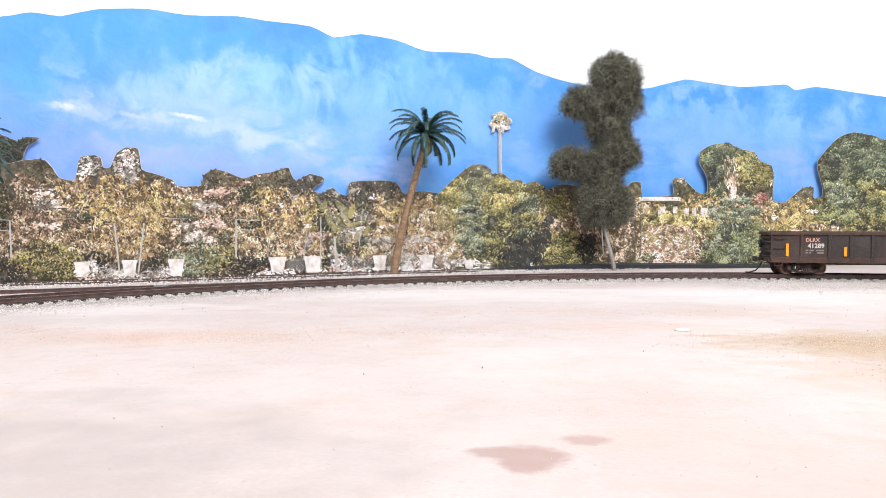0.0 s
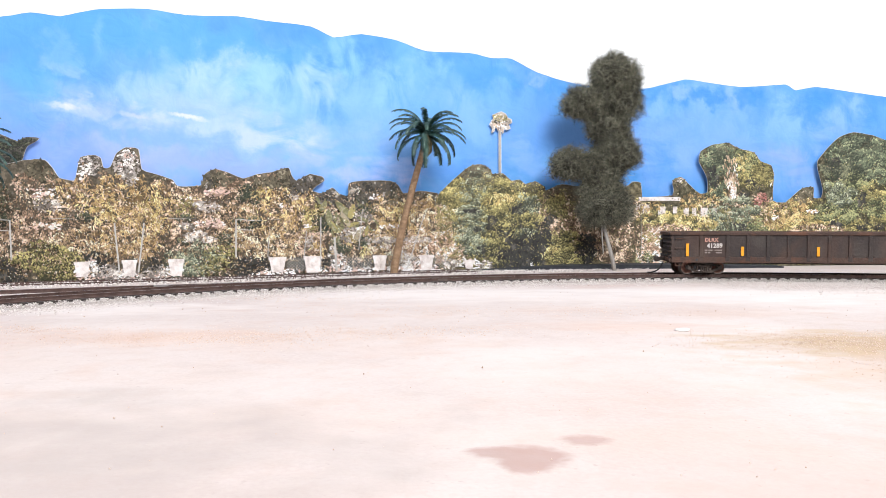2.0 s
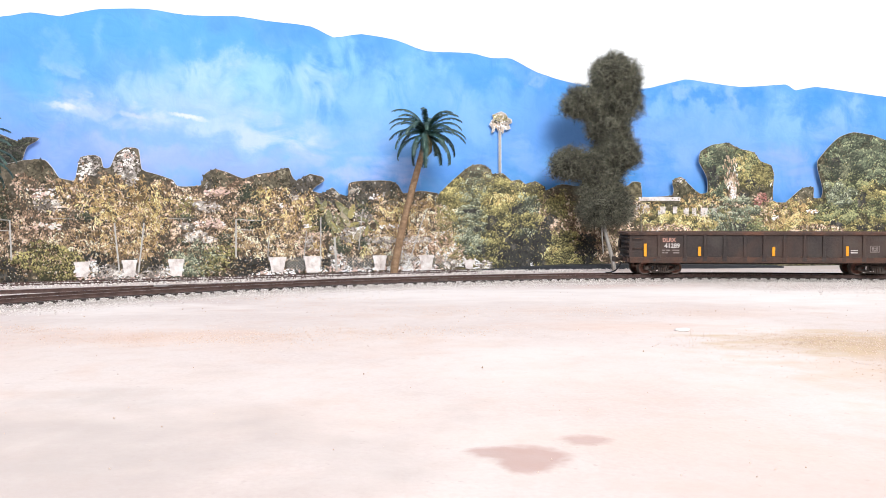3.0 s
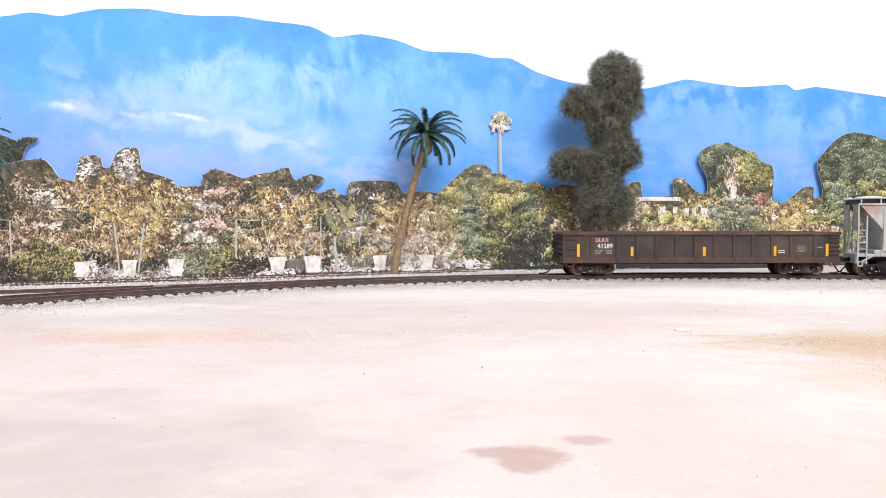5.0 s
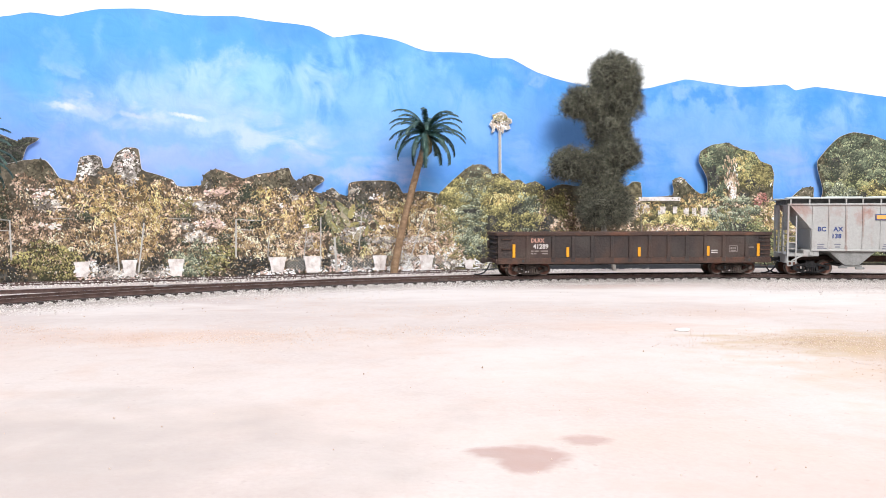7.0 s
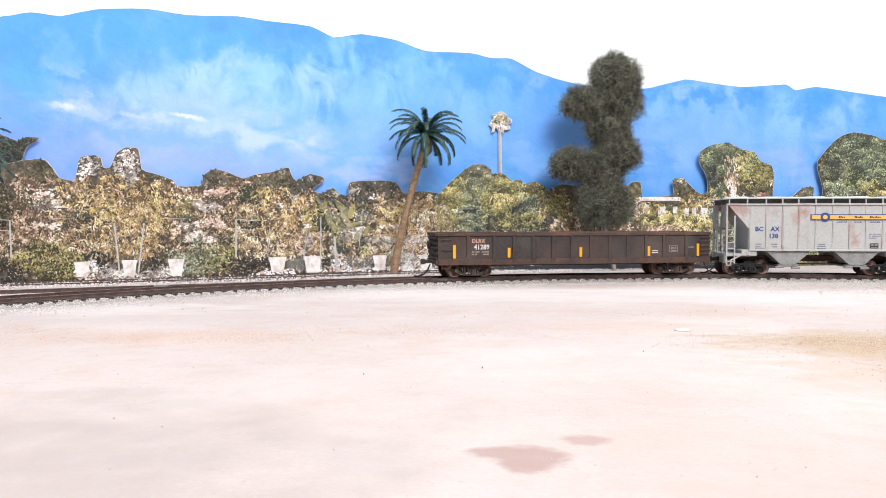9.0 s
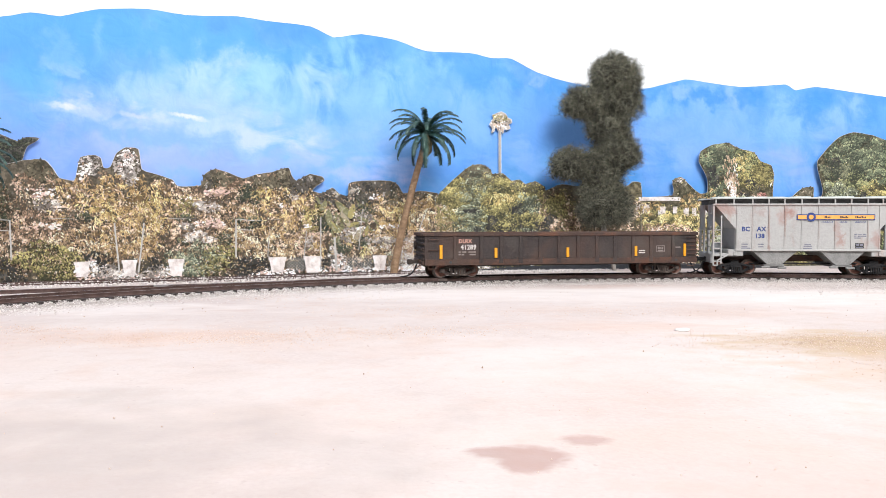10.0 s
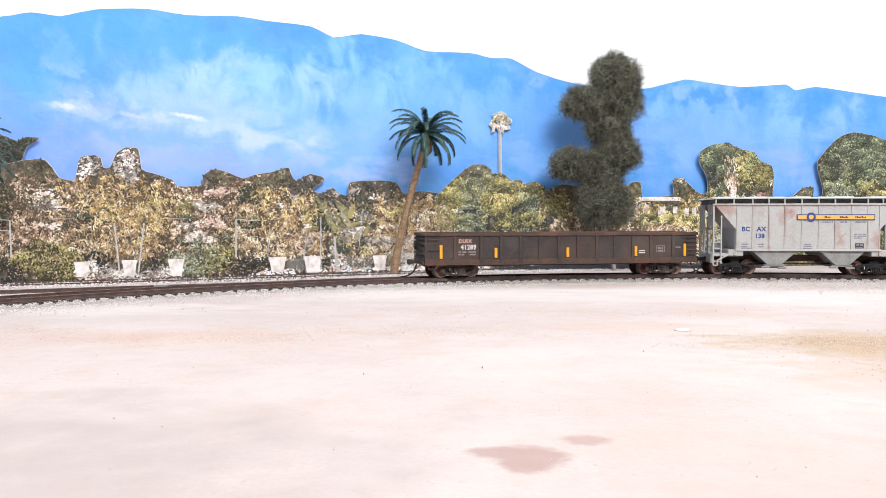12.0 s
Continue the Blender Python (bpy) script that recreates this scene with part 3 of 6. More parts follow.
def stones(name, places, material, parent=None, label="", sizes=(0.00035, 0.0009)):
    """Many small broken stones, one mesh."""
    verts, faces = [], []
    for p in places:
        r, k = random.uniform(*sizes), len(verts)
        rot = Euler([random.uniform(0, 6.3) for _ in range(3)]).to_matrix()
        for d in ((1, 0, 0), (-1, 0, 0), (0, 1, 0), (0, -1, 0), (0, 0, 1), (0, 0, -1)):
            verts.append(tuple(Vector(p) + rot @ (Vector(d) * r * random.uniform(0.6, 1.1))))
        faces += [(k + a, k + b, k + c) for a, b, c in ((0, 2, 4), (2, 1, 4), (1, 3, 4), (3, 0, 4), (2, 0, 5), (1, 2, 5), (3, 1, 5), (0, 3, 5))]
    return raw(name, verts, faces, material, parent, label, "stuff")


def main_track():
    tr = tagged(new("railway_track"), "curved model railway track with rusty brown rails in grey gravel", "track", kind="structure")
    for side in (-0.0087, 0.0087):
        rail(main_path, -1.0, 0.85, side, 150, tr)
    ties(main_path, -1.0, 0.85, 160, tr)
    gravel_bed(main_path, -1.0, 0.85, 260, tr)
    for a in (-0.335,):                      # a rail joiner
        for side in (-0.0087, 0.0087):
            p, rz = main_path(a, side)
            ob = part("rail_joiner", box(bm0(), -0.003, 0.003, -0.0011, 0.0011, RT - 0.0021, RT - 0.0006, 0.0002), M["tread"], tr)
            ob.matrix_basis = pose(p.x, p.y, 0, 0, 0, rz)
    rnd, places = random.Random(4), []
    for _ in range(46000):
        a = rnd.uniform(-0.9, 0.62)
        u = rnd.choice((rnd.uniform(-0.0245, -0.0115), rnd.uniform(-0.0245, -0.0115), rnd.uniform(0.0115, 0.026)))
        edge = (0.0195 if u > 0 else 0.0165 + 0.003 * min(1, max(0, (a + 0.2) / 0.2))) + 0.003 * noise.noise(Vector((a * 60, 0, 7)))
        if abs(u) > edge and rnd.random() < 0.8:
            continue
        p, _ = main_path(a, u)
        z = 0.0019 if abs(u) < 0.013 else max(0.0, 0.0019 - (abs(u) - 0.013) * 0.24)
        places.append((p.x, p.y, z + rnd.uniform(-0.0004, 0.0003)))
    stones("ballast", places, M["ballast"], tr, sizes=(0.0002, 0.00046))
    return tr


def branch_track():
    tr = tagged(new("branch_track"), "diverging switch rail in pale gravel, rusty brown", "track", kind="structure")
    rail(branch_path, 0.16, 0.55, -0.0087, 60, tr, RT - 0.0001)
    rnd, places = random.Random(14), []
    for _ in range(7000):
        p, _ = branch_path(rnd.uniform(0.17, 0.45), rnd.uniform(-0.0065, 0.03))
        places.append((p.x, p.y, rnd.uniform(-0.0002, 0.0006)))
    stones("ballast", places, M["ballast"], tr, sizes=(0.0003, 0.0006))
    for s, side in ((0.232, -0.0087), (0.2, -0.006)):      # frog and guard rail, worn bright
        p, rz = branch_path(s, side)
        ob = part("guard_rail", box(bm0(), -0.009, 0.009, -0.0004, 0.0004, RT - 0.0021, RT + 0.0001, 0.0001), M["rail_top"], tr)
        ob.matrix_basis = pose(p.x, p.y, 0, 0, 0, rz + 3)
    return tr


def siding():
    tr = tagged(new("siding_track"), "rear siding track with dark rails in pale gravel", "track", kind="structure")
    for side in (-0.0087, 0.0087):
        rail(siding_path, -0.15, 0.330, side, 12, tr, 0.0012)
    ties(siding_path, -0.15, 0.335, 70, tr, -0.0024)
    rnd, places = random.Random(9), []
    for _ in range(9000):
        p, _ = siding_path(rnd.uniform(-0.1, 0.75), rnd.uniform(-0.03, 0.012))
        places.append((p.x, p.y, rnd.uniform(-0.0003, 0.0006)))
    stones("ballast", places, M["ballast"], tr)
    return tr


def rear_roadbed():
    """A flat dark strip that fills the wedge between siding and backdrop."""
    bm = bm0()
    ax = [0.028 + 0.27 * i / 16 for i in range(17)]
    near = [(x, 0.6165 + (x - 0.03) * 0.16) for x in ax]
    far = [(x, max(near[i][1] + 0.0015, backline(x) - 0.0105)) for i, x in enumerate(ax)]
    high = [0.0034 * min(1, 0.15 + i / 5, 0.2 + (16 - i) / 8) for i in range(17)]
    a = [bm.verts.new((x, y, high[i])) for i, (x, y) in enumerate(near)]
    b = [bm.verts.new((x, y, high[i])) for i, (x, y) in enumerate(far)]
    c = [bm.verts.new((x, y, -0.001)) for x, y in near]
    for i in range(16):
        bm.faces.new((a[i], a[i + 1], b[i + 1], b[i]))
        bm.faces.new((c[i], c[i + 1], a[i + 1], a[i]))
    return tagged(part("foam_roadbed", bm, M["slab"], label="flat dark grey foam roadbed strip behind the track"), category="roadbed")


main_track()
branch_track()
siding()
rear_roadbed()


def grit():
    rnd, places, dark = random.Random(11), [], []
    for _ in range(12000):
        a = rnd.uniform(-0.8, 0.6)
        u = -0.018 - abs(rnd.gauss(0, 0.012 if a < -0.05 else 0.026))
        p, _ = main_path(a, u)
        (dark if rnd.random() < 0.01 else places).append((p.x, p.y, 0.0001))
    for _ in range(7000):
        p, _ = main_path(rnd.uniform(0.0, 0.6), -0.02 - abs(rnd.gauss(0, 0.03)))
        places.append((p.x, p.y, 0.0001))
    for _ in range(12000):
        p, _ = main_path(rnd.uniform(-0.25, 0.62), 0.02 + abs(rnd.gauss(0, 0.035)))
        if p.y < backline(p.x) - 0.012:
            places.append((p.x, p.y, 0.0001))
    stones("sand_grit", places, M["grit"], label="pale grit strewn over the sandy ground", sizes=(0.00015, 0.00045))["category"] = "gravel"
    for _ in range(70):
        dark.append((rnd.uniform(-0.2, 0.25), rnd.uniform(0.2, 0.45), 0.0))
    grey = []
    for _ in range(9000):
        p, _ = main_path(rnd.uniform(-0.02, 0.62), -0.018 - abs(rnd.gauss(0, 0.024)))
        grey.append((p.x, p.y, 0.0001))
    for _ in range(1500):
        p, _ = main_path(rnd.uniform(-0.6, 0.0), -0.016 - abs(rnd.gauss(0, 0.006)))
        grey.append((p.x, p.y, 0.0001))
    stones("gravel_scatter", grey, M["ballast"], label="grey gravel grains spilled from the trackbed", sizes=(0.00014, 0.00036))["category"] = "gravel"
    peach = [(rnd.uniform(-0.11, 0.12), rnd.uniform(0.11, 0.22), -0.0002) for _ in range(60)]
    for cx, cy, sx, sy, n in ((-0.085, 0.268, 0.03, 0.009, 900), (-0.02, 0.285, 0.03, 0.009, 500), (-0.17, 0.29, 0.02, 0.006, 300), (0.15, 0.262, 0.03, 0.012, 1500), (0.16, 0.22, 0.025, 0.012, 500), (0.03, 0.35, 0.05, 0.012, 500), (-0.06, 0.4, 0.06, 0.012, 500)):
        for _ in range(2 * n):
            peach.append((rnd.gauss(cx, sx), rnd.gauss(cy, sy), -0.0002))
    stones("peach_grit", peach, M["peach"], label="peach-coloured sand grains strewn over the ground", sizes=(0.00012, 0.0003))["category"] = "gravel"
    stones("dark_grit", dark, M["trunk"], label="dark brown grit strewn over the sandy ground", sizes=(0.00015, 0.0004))["category"] = "gravel"
    bm = bm0()
    bmesh.ops.create_icosphere(bm, subdivisions=2, radius=1)
    for v in bm.verts:
        v.co = Vector((v.co.x * 0.003, v.co.y * 0.0018, v.co.z * 0.0007)) * (1 + 0.3 * noise.noise(v.co * 2))
    ob = part("pebble", bm, M["paper"], label="small white flat pebble on the sand", smooth=True)
    ob.location = (0.0924, 0.2899, -0.0002)
    tagged(ob, category="pebble")
    rnd = random.Random(21)
    for px, py in ((-0.030, 0.4685), (-0.0415, 0.4635), (-0.050, 0.4600), (-0.036, 0.4660)):     # darker lumps where the ties lie bare
        bm = bm0()
        bmesh.ops.create_icosphere(bm, subdivisions=2, radius=1)
        for v in bm.verts:
            v.co = Vector((v.co.x * 0.004, v.co.y * 0.002, v.co.z * 0.0011)) * (1 + 0.4 * noise.noise(v.co * 2 + Vector((px * 99, 0, 0))))
        ob = part("stone", bm, M["bed"], label="rough dark grey stone beside the track")
        ob.location = (px, py, 0.0008)
        tagged(ob, category="stone")

    peg = part("track_peg", rod(box(bm0(), -0.0011, 0.0011, -0.0008, 0.0008, 0.0, 0.0018, 0.0002), (0, 0, 0.0016), (0, 0, 0.0042), 0.0006, 0.0005, n=10), M["paper"], label="tiny white plastic peg beside the rail")
    peg.location = (-0.0192, 0.5035, 0.0)
    tagged(peg, category="peg")


grit()


# ---- the paper backdrop ----
SKY_TOP = [(-286.6, 173.0), (-271.2, 178.2), (-256.6, 177.8), (-243.0, 183.1), (-233.7, 186.0), (-207.9, 189.6), (-184.1, 188.4), (-151.8, 191.7), (-132.9, 190.6), (-101.5, 189.8), (-85.1, 183.3),
    (-64.1, 187.5), (-38.0, 185.4), (-13.3, 178.4), (21.5, 179.6), (40.7, 176.6), (57.7, 177.2), (79.9, 167.1), (105.1, 160.7), (130.8, 156.9), (156.7, 155.0), (183.0, 157.9), (215.7, 166.4), (236.0, 164.5),
    (268.2, 161.2), (311.1, 164.0), (320.8, 159.1), (340.5, 162.4), (369.8, 158.6), (390.9, 155.6), (405.7, 153.6)]
WEST = [(-285.7, 77.2), (-274.6, 80.6), (-268.3, 81.6), (-263.1, 81.4), (-258.8, 75.2), (-256.0, 69.7), (-248.3, 68.0), (-246.6, 75.7), (-244.7, 84.1), (-237.6, 85.9), (-233.6, 83.8), (-232.2, 77.3),
    (-228.4, 78.2), (-225.1, 87.2), (-219.6, 91.8), (-212.2, 90.9), (-210.4, 76.9), (-202.5, 74.0), (-192.4, 70.2), (-189.0, 65.5), (-175.1, 66.6), (-172.5, 74.8), (-166.0, 78.7), (-158.1, 76.5), (-147.8, 72.2)]
MIDWEST = [(-147.8, 72.2), (-138.4, 75.7), (-128.8, 77.3), (-117.1, 81.0), (-114.8, 75.5), (-111.3, 71.3), (-102.0, 76.7), (-93.1, 74.7), (-91.5, 71.7), (-97.3, 67.3), (-100.1, 63.8), (-92.4, 62.1),
    (-85.8, 66.6), (-80.8, 61.8), (-74.2, 60.2), (-73.7, 69.9), (-63.9, 72.3), (-42.3, 72.7), (-35.7, 69.2), (-31.7, 62.9), (-17.8, 64.9), (-4.1, 63.2)]
MIDDLE = [(-6.4, 59.5), (7.4, 73.5), (21.5, 85.4), (30.9, 87.5), (39.5, 83.4), (41.5, 79.7), (50.2, 80.3), (57.5, 74.3), (63.8, 75.4), (69.8, 71.6), (78.2, 74.1), (85.7, 69.9), (87.7, 66.6),
    (102.2, 72.0), (120.0, 69.3), (140.6, 65.6), (158.7, 69.7), (166.5, 74.7), (173.8, 73.8), (175.0, 62.4)]
EAST = [(169.2, 60.8), (203.5, 63.0), (203.3, 76.0), (211.2, 79.6), (216.6, 75.1), (223.6, 68.7), (230.0, 64.7), (236.4, 66.2), (235.7, 78.8), (228.0, 92.8), (229.5, 102.3), (241.1, 108.5), (256.0, 110.2),
    (264.0, 105.8), (280.1, 101.9), (285.6, 94.4), (296.3, 90.4), (299.2, 81.8), (298.5, 58.8), (310.3, 57.3), (318.2, 64.0), (326.1, 70.1), (336.7, 71.2), (336.9, 61.5), (343.8, 61.5), (345.2, 69.2),
    (340.1, 87.1), (339.9, 94.7), (349.2, 106.5), (359.5, 116.3), (372.6, 120.9), (391.0, 118.0), (403.1, 113.9)]


def smoothed(line, cuts=3):
    """A scissor-cut line: rounded corners with a slight wobble."""
    out = []
    for i in range(len(line) - 1):
        p0, p1, p2, p3 = (Vector(line[min(max(k, 0), len(line) - 1)]) for k in (i - 1, i, i + 1, i + 2))
        for j in range(cuts):
            t = j / cuts
            q = 0.5 * (2 * p1 + (p2 - p0) * t + (2 * p0 - 5 * p1 + 4 * p2 - p3) * t * t + (3 * p1 - p0 - 3 * p2 + p3) * t ** 3)
            q = q.lerp(p1.lerp(p2, t), 0.45)
            out.append((q.x, q.y + 0.35 * noise.noise(Vector((q.x * 0.5, q.y * 0.5, 0)))))
    return out + [tuple(line[-1])]


def wave(x, z):
    """How the paper bulges."""
    return 0.0006 * noise.noise(Vector((x * 30, 0, z * 30)))


def card(name, outline, offset, material, thick, parent, label="", margin=0.0):
    """A sheet of card cut to the outline (mm along x, mm up), bent along the backdrop's curve."""
    bm = bm0()
    bm.faces.new([bm.verts.new((x / 1000, 0, z / 1000)) for x, z in outline])
    lo, hi = min(p[0] for p in outline) / 1000, max(p[0] for p in outline) / 1000
    for k in range(1, 40):
        x = lo + (hi - lo) * k / 40
        bmesh.ops.bisect_plane(bm, geom=bm.verts[:] + bm.edges[:] + bm.faces[:], plane_co=(x, 0, 0), plane_no=(1, 0, 0))
    bmesh.ops.triangulate(bm, faces=bm.faces[:])
    bm.normal_update()
    if sum(f.normal.y for f in bm.faces) > 0:
        bmesh.ops.reverse_faces(bm, faces=bm.faces[:])
    rim = set(bmesh.ops.inset_region(bm, faces=bm.faces[:], thickness=margin, use_even_offset=False, use_boundary=True)["faces"]) if margin else set()
    for f in rim:
        f.material_index = 1
    front = bm.faces[:]
    r = bmesh.ops.extrude_face_region(bm, geom=front, use_keep_orig=True)
    moved = {v for v in r["geom"] if isinstance(v, bmesh.types.BMVert)}
    for v in bm.verts:
        v.co.y = backline(v.co.x) - offset + wave(v.co.x, v.co.z) + (thick if v in moved else 0)
    bm.normal_update()
    keep = set(front)
    for f in bm.faces:
        f.material_index = 0 if f in keep and f not in rim else 1
    return part(name, bm, [material, M["card_edge"]], parent, label)


def inside(poly, x, z):
    hit = False
    for (x0, z0), (x1, z1) in zip(poly, poly[1:] + poly[:1]):
        if (z0 > z) != (z1 > z) and x < x0 + (z - z0) / (z1 - z0) * (x1 - x0):
            hit = not hit
    return hit


# printed plants: kind, middle x, middle z, half width, half height (mm); later ones are printed over earlier ones
PLANTS_WEST = [("scrub", -302, 38, 23.6, 39.3), ("scrub", -248, 38, 45.2, 41.8), ("scrub", -159, 37, 62.1, 45.5), ("scrub", -64, 32, 63.9, 42.2), ("rusty", -273, 65, 9.9, 8.1),
    ("rusty", -269, 36, 17.1, 14.9), ("ochre", -251, 62, 11.9, 11.3), ("bamboo", -243, 26, 21.4, 13.4), ("ochre", -218, 57, 27.4, 19.6), ("ochre", -217, 37, 24.3, 21.6),
    ("bamboo", -218, 26, 17.8, 11.8), ("gold", -231, 49, 9.4, 9.7), ("gold", -203, 49, 9.3, 15.9), ("scrub", -178, 43, 19.3, 22.4), ("olive", -185, 51, 8.3, 8.1),
    ("rusty", -155, 66, 11.0, 7.5), ("bamboo", -150, 37, 14.1, 20.8), ("ochre", -127, 50, 19.3, 23.3), ("bamboo", -129, 26, 23.1, 14.8), ("rusty", -103, 26, 12.1, 13.0),
    ("ochre", -105, 50, 11.2, 19.4), ("ochre", -42, 43, 17.5, 20.3), ("bamboo", -38, 23, 22.1, 13.6), ("bamboo", -13, 43, 18.2, 22.9), ("dry", -18, 21, 18.1, 13.7), ("dry", 7, 23, 18.6, 16.2),
    ("olive", -97, 43, 8.9, 13.0), ("shadeleaf", -284, 49, 5.6, 11.8), ("shadeleaf", -242, 43, 3.1, 4.2), ("shadeleaf", -253, 42, 4.6, 1.0), ("stone", -262, 51, 9.3, 4.9),
    ("blush", -263, 37, 10.4, 2.6), ("pale", -265, 62, 9.2, 1.1), ("blush", -264, 58, 8.1, 2.2), ("pale", -251, 57, 3.6, 1.1), ("shade", -235, 16, 9.3, 3.9), ("gold", -242, 51, 4.9, 4.6),
    ("ochre", -257, 45, 5.9, 3.8), ("shadeleaf", -182, 43, 9.5, 1.7), ("blush", -164, 61, 9.4, 2.9), ("pale", -184, 57, 4.5, 1.2), ("stone", -170, 52, 10.0, 4.9),
    ("blush", -168, 39, 11.5, 3.7), ("stone", -177, 29, 12.7, 4.9), ("stone", -184, 37, 6.3, 3.2), ("shadeleaf", -187, 25, 4.7, 2.7), ("shadeleaf", -159, 27, 4.3, 4.9),
    ("hump", -263, 74, 10.4, 7.5), ("rusty", -258, 66, 4.1, 3.0), ("shadeleaf", -260, 66, 2.0, 3.2), ("stone", -239, 80, 6.8, 8.4), ("humpdark", -239, 85, 4.3, 1.5),
    ("humpdark", -235, 74, 3.7, 3.5), ("pale", -244, 72, 2.1, 3.4), ("stone", -218, 81, 9.0, 10.9), ("pale", -217, 86, 4.8, 5.5), ("stone", -217, 71, 5.2, 5.5), ("pale", -222, 79, 1.9, 3.1),
    ("hump", -197, 72, 6.1, 2.8), ("pale", -191, 69, 2.0, 2.8), ("hump", -164, 72, 12.3, 7.4), ("humpdark", -169, 70, 3.6, 5.7), ("rusty", -154, 67, 6.6, 4.1),
    ("shadeleaf", -146, 60, 7.5, 7.5), ("shadeleaf", -144, 40, 7.6, 4.3), ("hump", -129, 70, 13.8, 5.9), ("hump", -120, 76, 7.0, 4.3), ("humpdark", -105, 70, 12.8, 6.0),
    ("humpdark", -110, 64, 7.1, 4.3), ("stone", -103, 72, 4.8, 1.3), ("stone", -113, 59, 3.2, 2.1), ("gold", -132, 62, 9.9, 4.2), ("pale", -103, 37, 4.0, 1.7), ("pale", -121, 52, 3.1, 1.7),
    ("stone", -101, 24, 5.6, 5.2), ("humpdark", -77, 58, 23.0, 7.9), ("shadeleaf", -64, 50, 8.0, 11.3), ("shadeleaf", -91, 39, 7.7, 8.2), ("shadeleaf", -81, 21, 9.2, 7.5),
    ("shadeleaf", -62, 23, 5.8, 7.6), ("humpdark", -53, 66, 19.9, 6.7), ("hump", -42, 61, 7.0, 7.2), ("stone", -67, 65, 1.7, 4.4), ("pale", -54, 59, 4.3, 2.7), ("stone", -64, 43, 9.4, 4.4),
    ("stone", -72, 30, 8.4, 6.2), ("pale", -64, 35, 6.0, 1.8), ("pale", -42, 36, 11.4, 1.8), ("stone", -47, 25, 19.6, 3.1), ("pale", -42, 20, 13.2, 1.4), ("stone", -22, 25, 13.5, 2.7),
    ("gold", -31, 48, 8.9, 9.1), ("gold", -72, 28, 4.2, 7.1), ("gold", -62, 19, 4.3, 5.3), ("ochre", -97, 20, 7.3, 7.0), ("ochre", -13, 57, 10.0, 6.4), ("leaf", -261, 14, 15.8, 12.8),
    ("leaf", -274, 14, 8.5, 5.2), ("leaf", -255, 6, 11.9, 6.1), ("shade", -281, 5, 9.4, 5.9), ("shade", -286, 12, 3.8, 4.4), ("shade", -234, 10, 5.0, 6.2), ("shade", -203, 9, 6.0, 6.4),
    ("stone", -230, 6, 9.4, 5.4), ("stone", -200, 5, 8.8, 5.6), ("greygreen", -179, 12, 20.4, 13.8), ("leaf", -161, 17, 13.1, 6.6), ("greygreen", -184, 9, 11.8, 8.1),
    ("leaf", -166, 8, 11.5, 6.6), ("shade", -141, 6, 17.4, 8.4), ("shade", -152, 0, 8.9, 3.3), ("shade", -111, 7, 6.4, 6.9), ("shade", -89, 8, 5.3, 7.0), ("shade", -73, 4, 11.0, 7.1),
    ("shade", -59, 5, 5.2, 6.3), ("stone", -31, 9, 8.9, 8.2), ("shade", 5, 4, 10.2, 6.5), ("stone", -85, 13, 4.1, 8.8), ("stone", -218, 2, 25.9, 2.0), ("pale", -81, 6, 5.0, 6.2),
    ("pale", -243, 5, 6.1, 3.8), ("pale", -238, 11, 2.5, 5.4), ("stone", -227, 5, 15.8, 3.1), ("stone", -201, 4, 13.4, 3.2), ("pale", -215, 2, 32.6, 1.4), ("pale", -191, 6, 5.5, 4.8),
    ("pale", -133, 1, 15.3, 2.1), ("pale", -121, 3, 15.6, 2.6), ("pale", -85, 3, 29.0, 2.6), ("pale", -47, 2, 30.6, 2.7), ("pale", -22, 4, 11.7, 5.5), ("pale", -81, 10, 5.8, 6.2),
    ("pale", -6, 1, 18.4, 3.7), ("blush", -134, 1, 2.7, 2.1)]
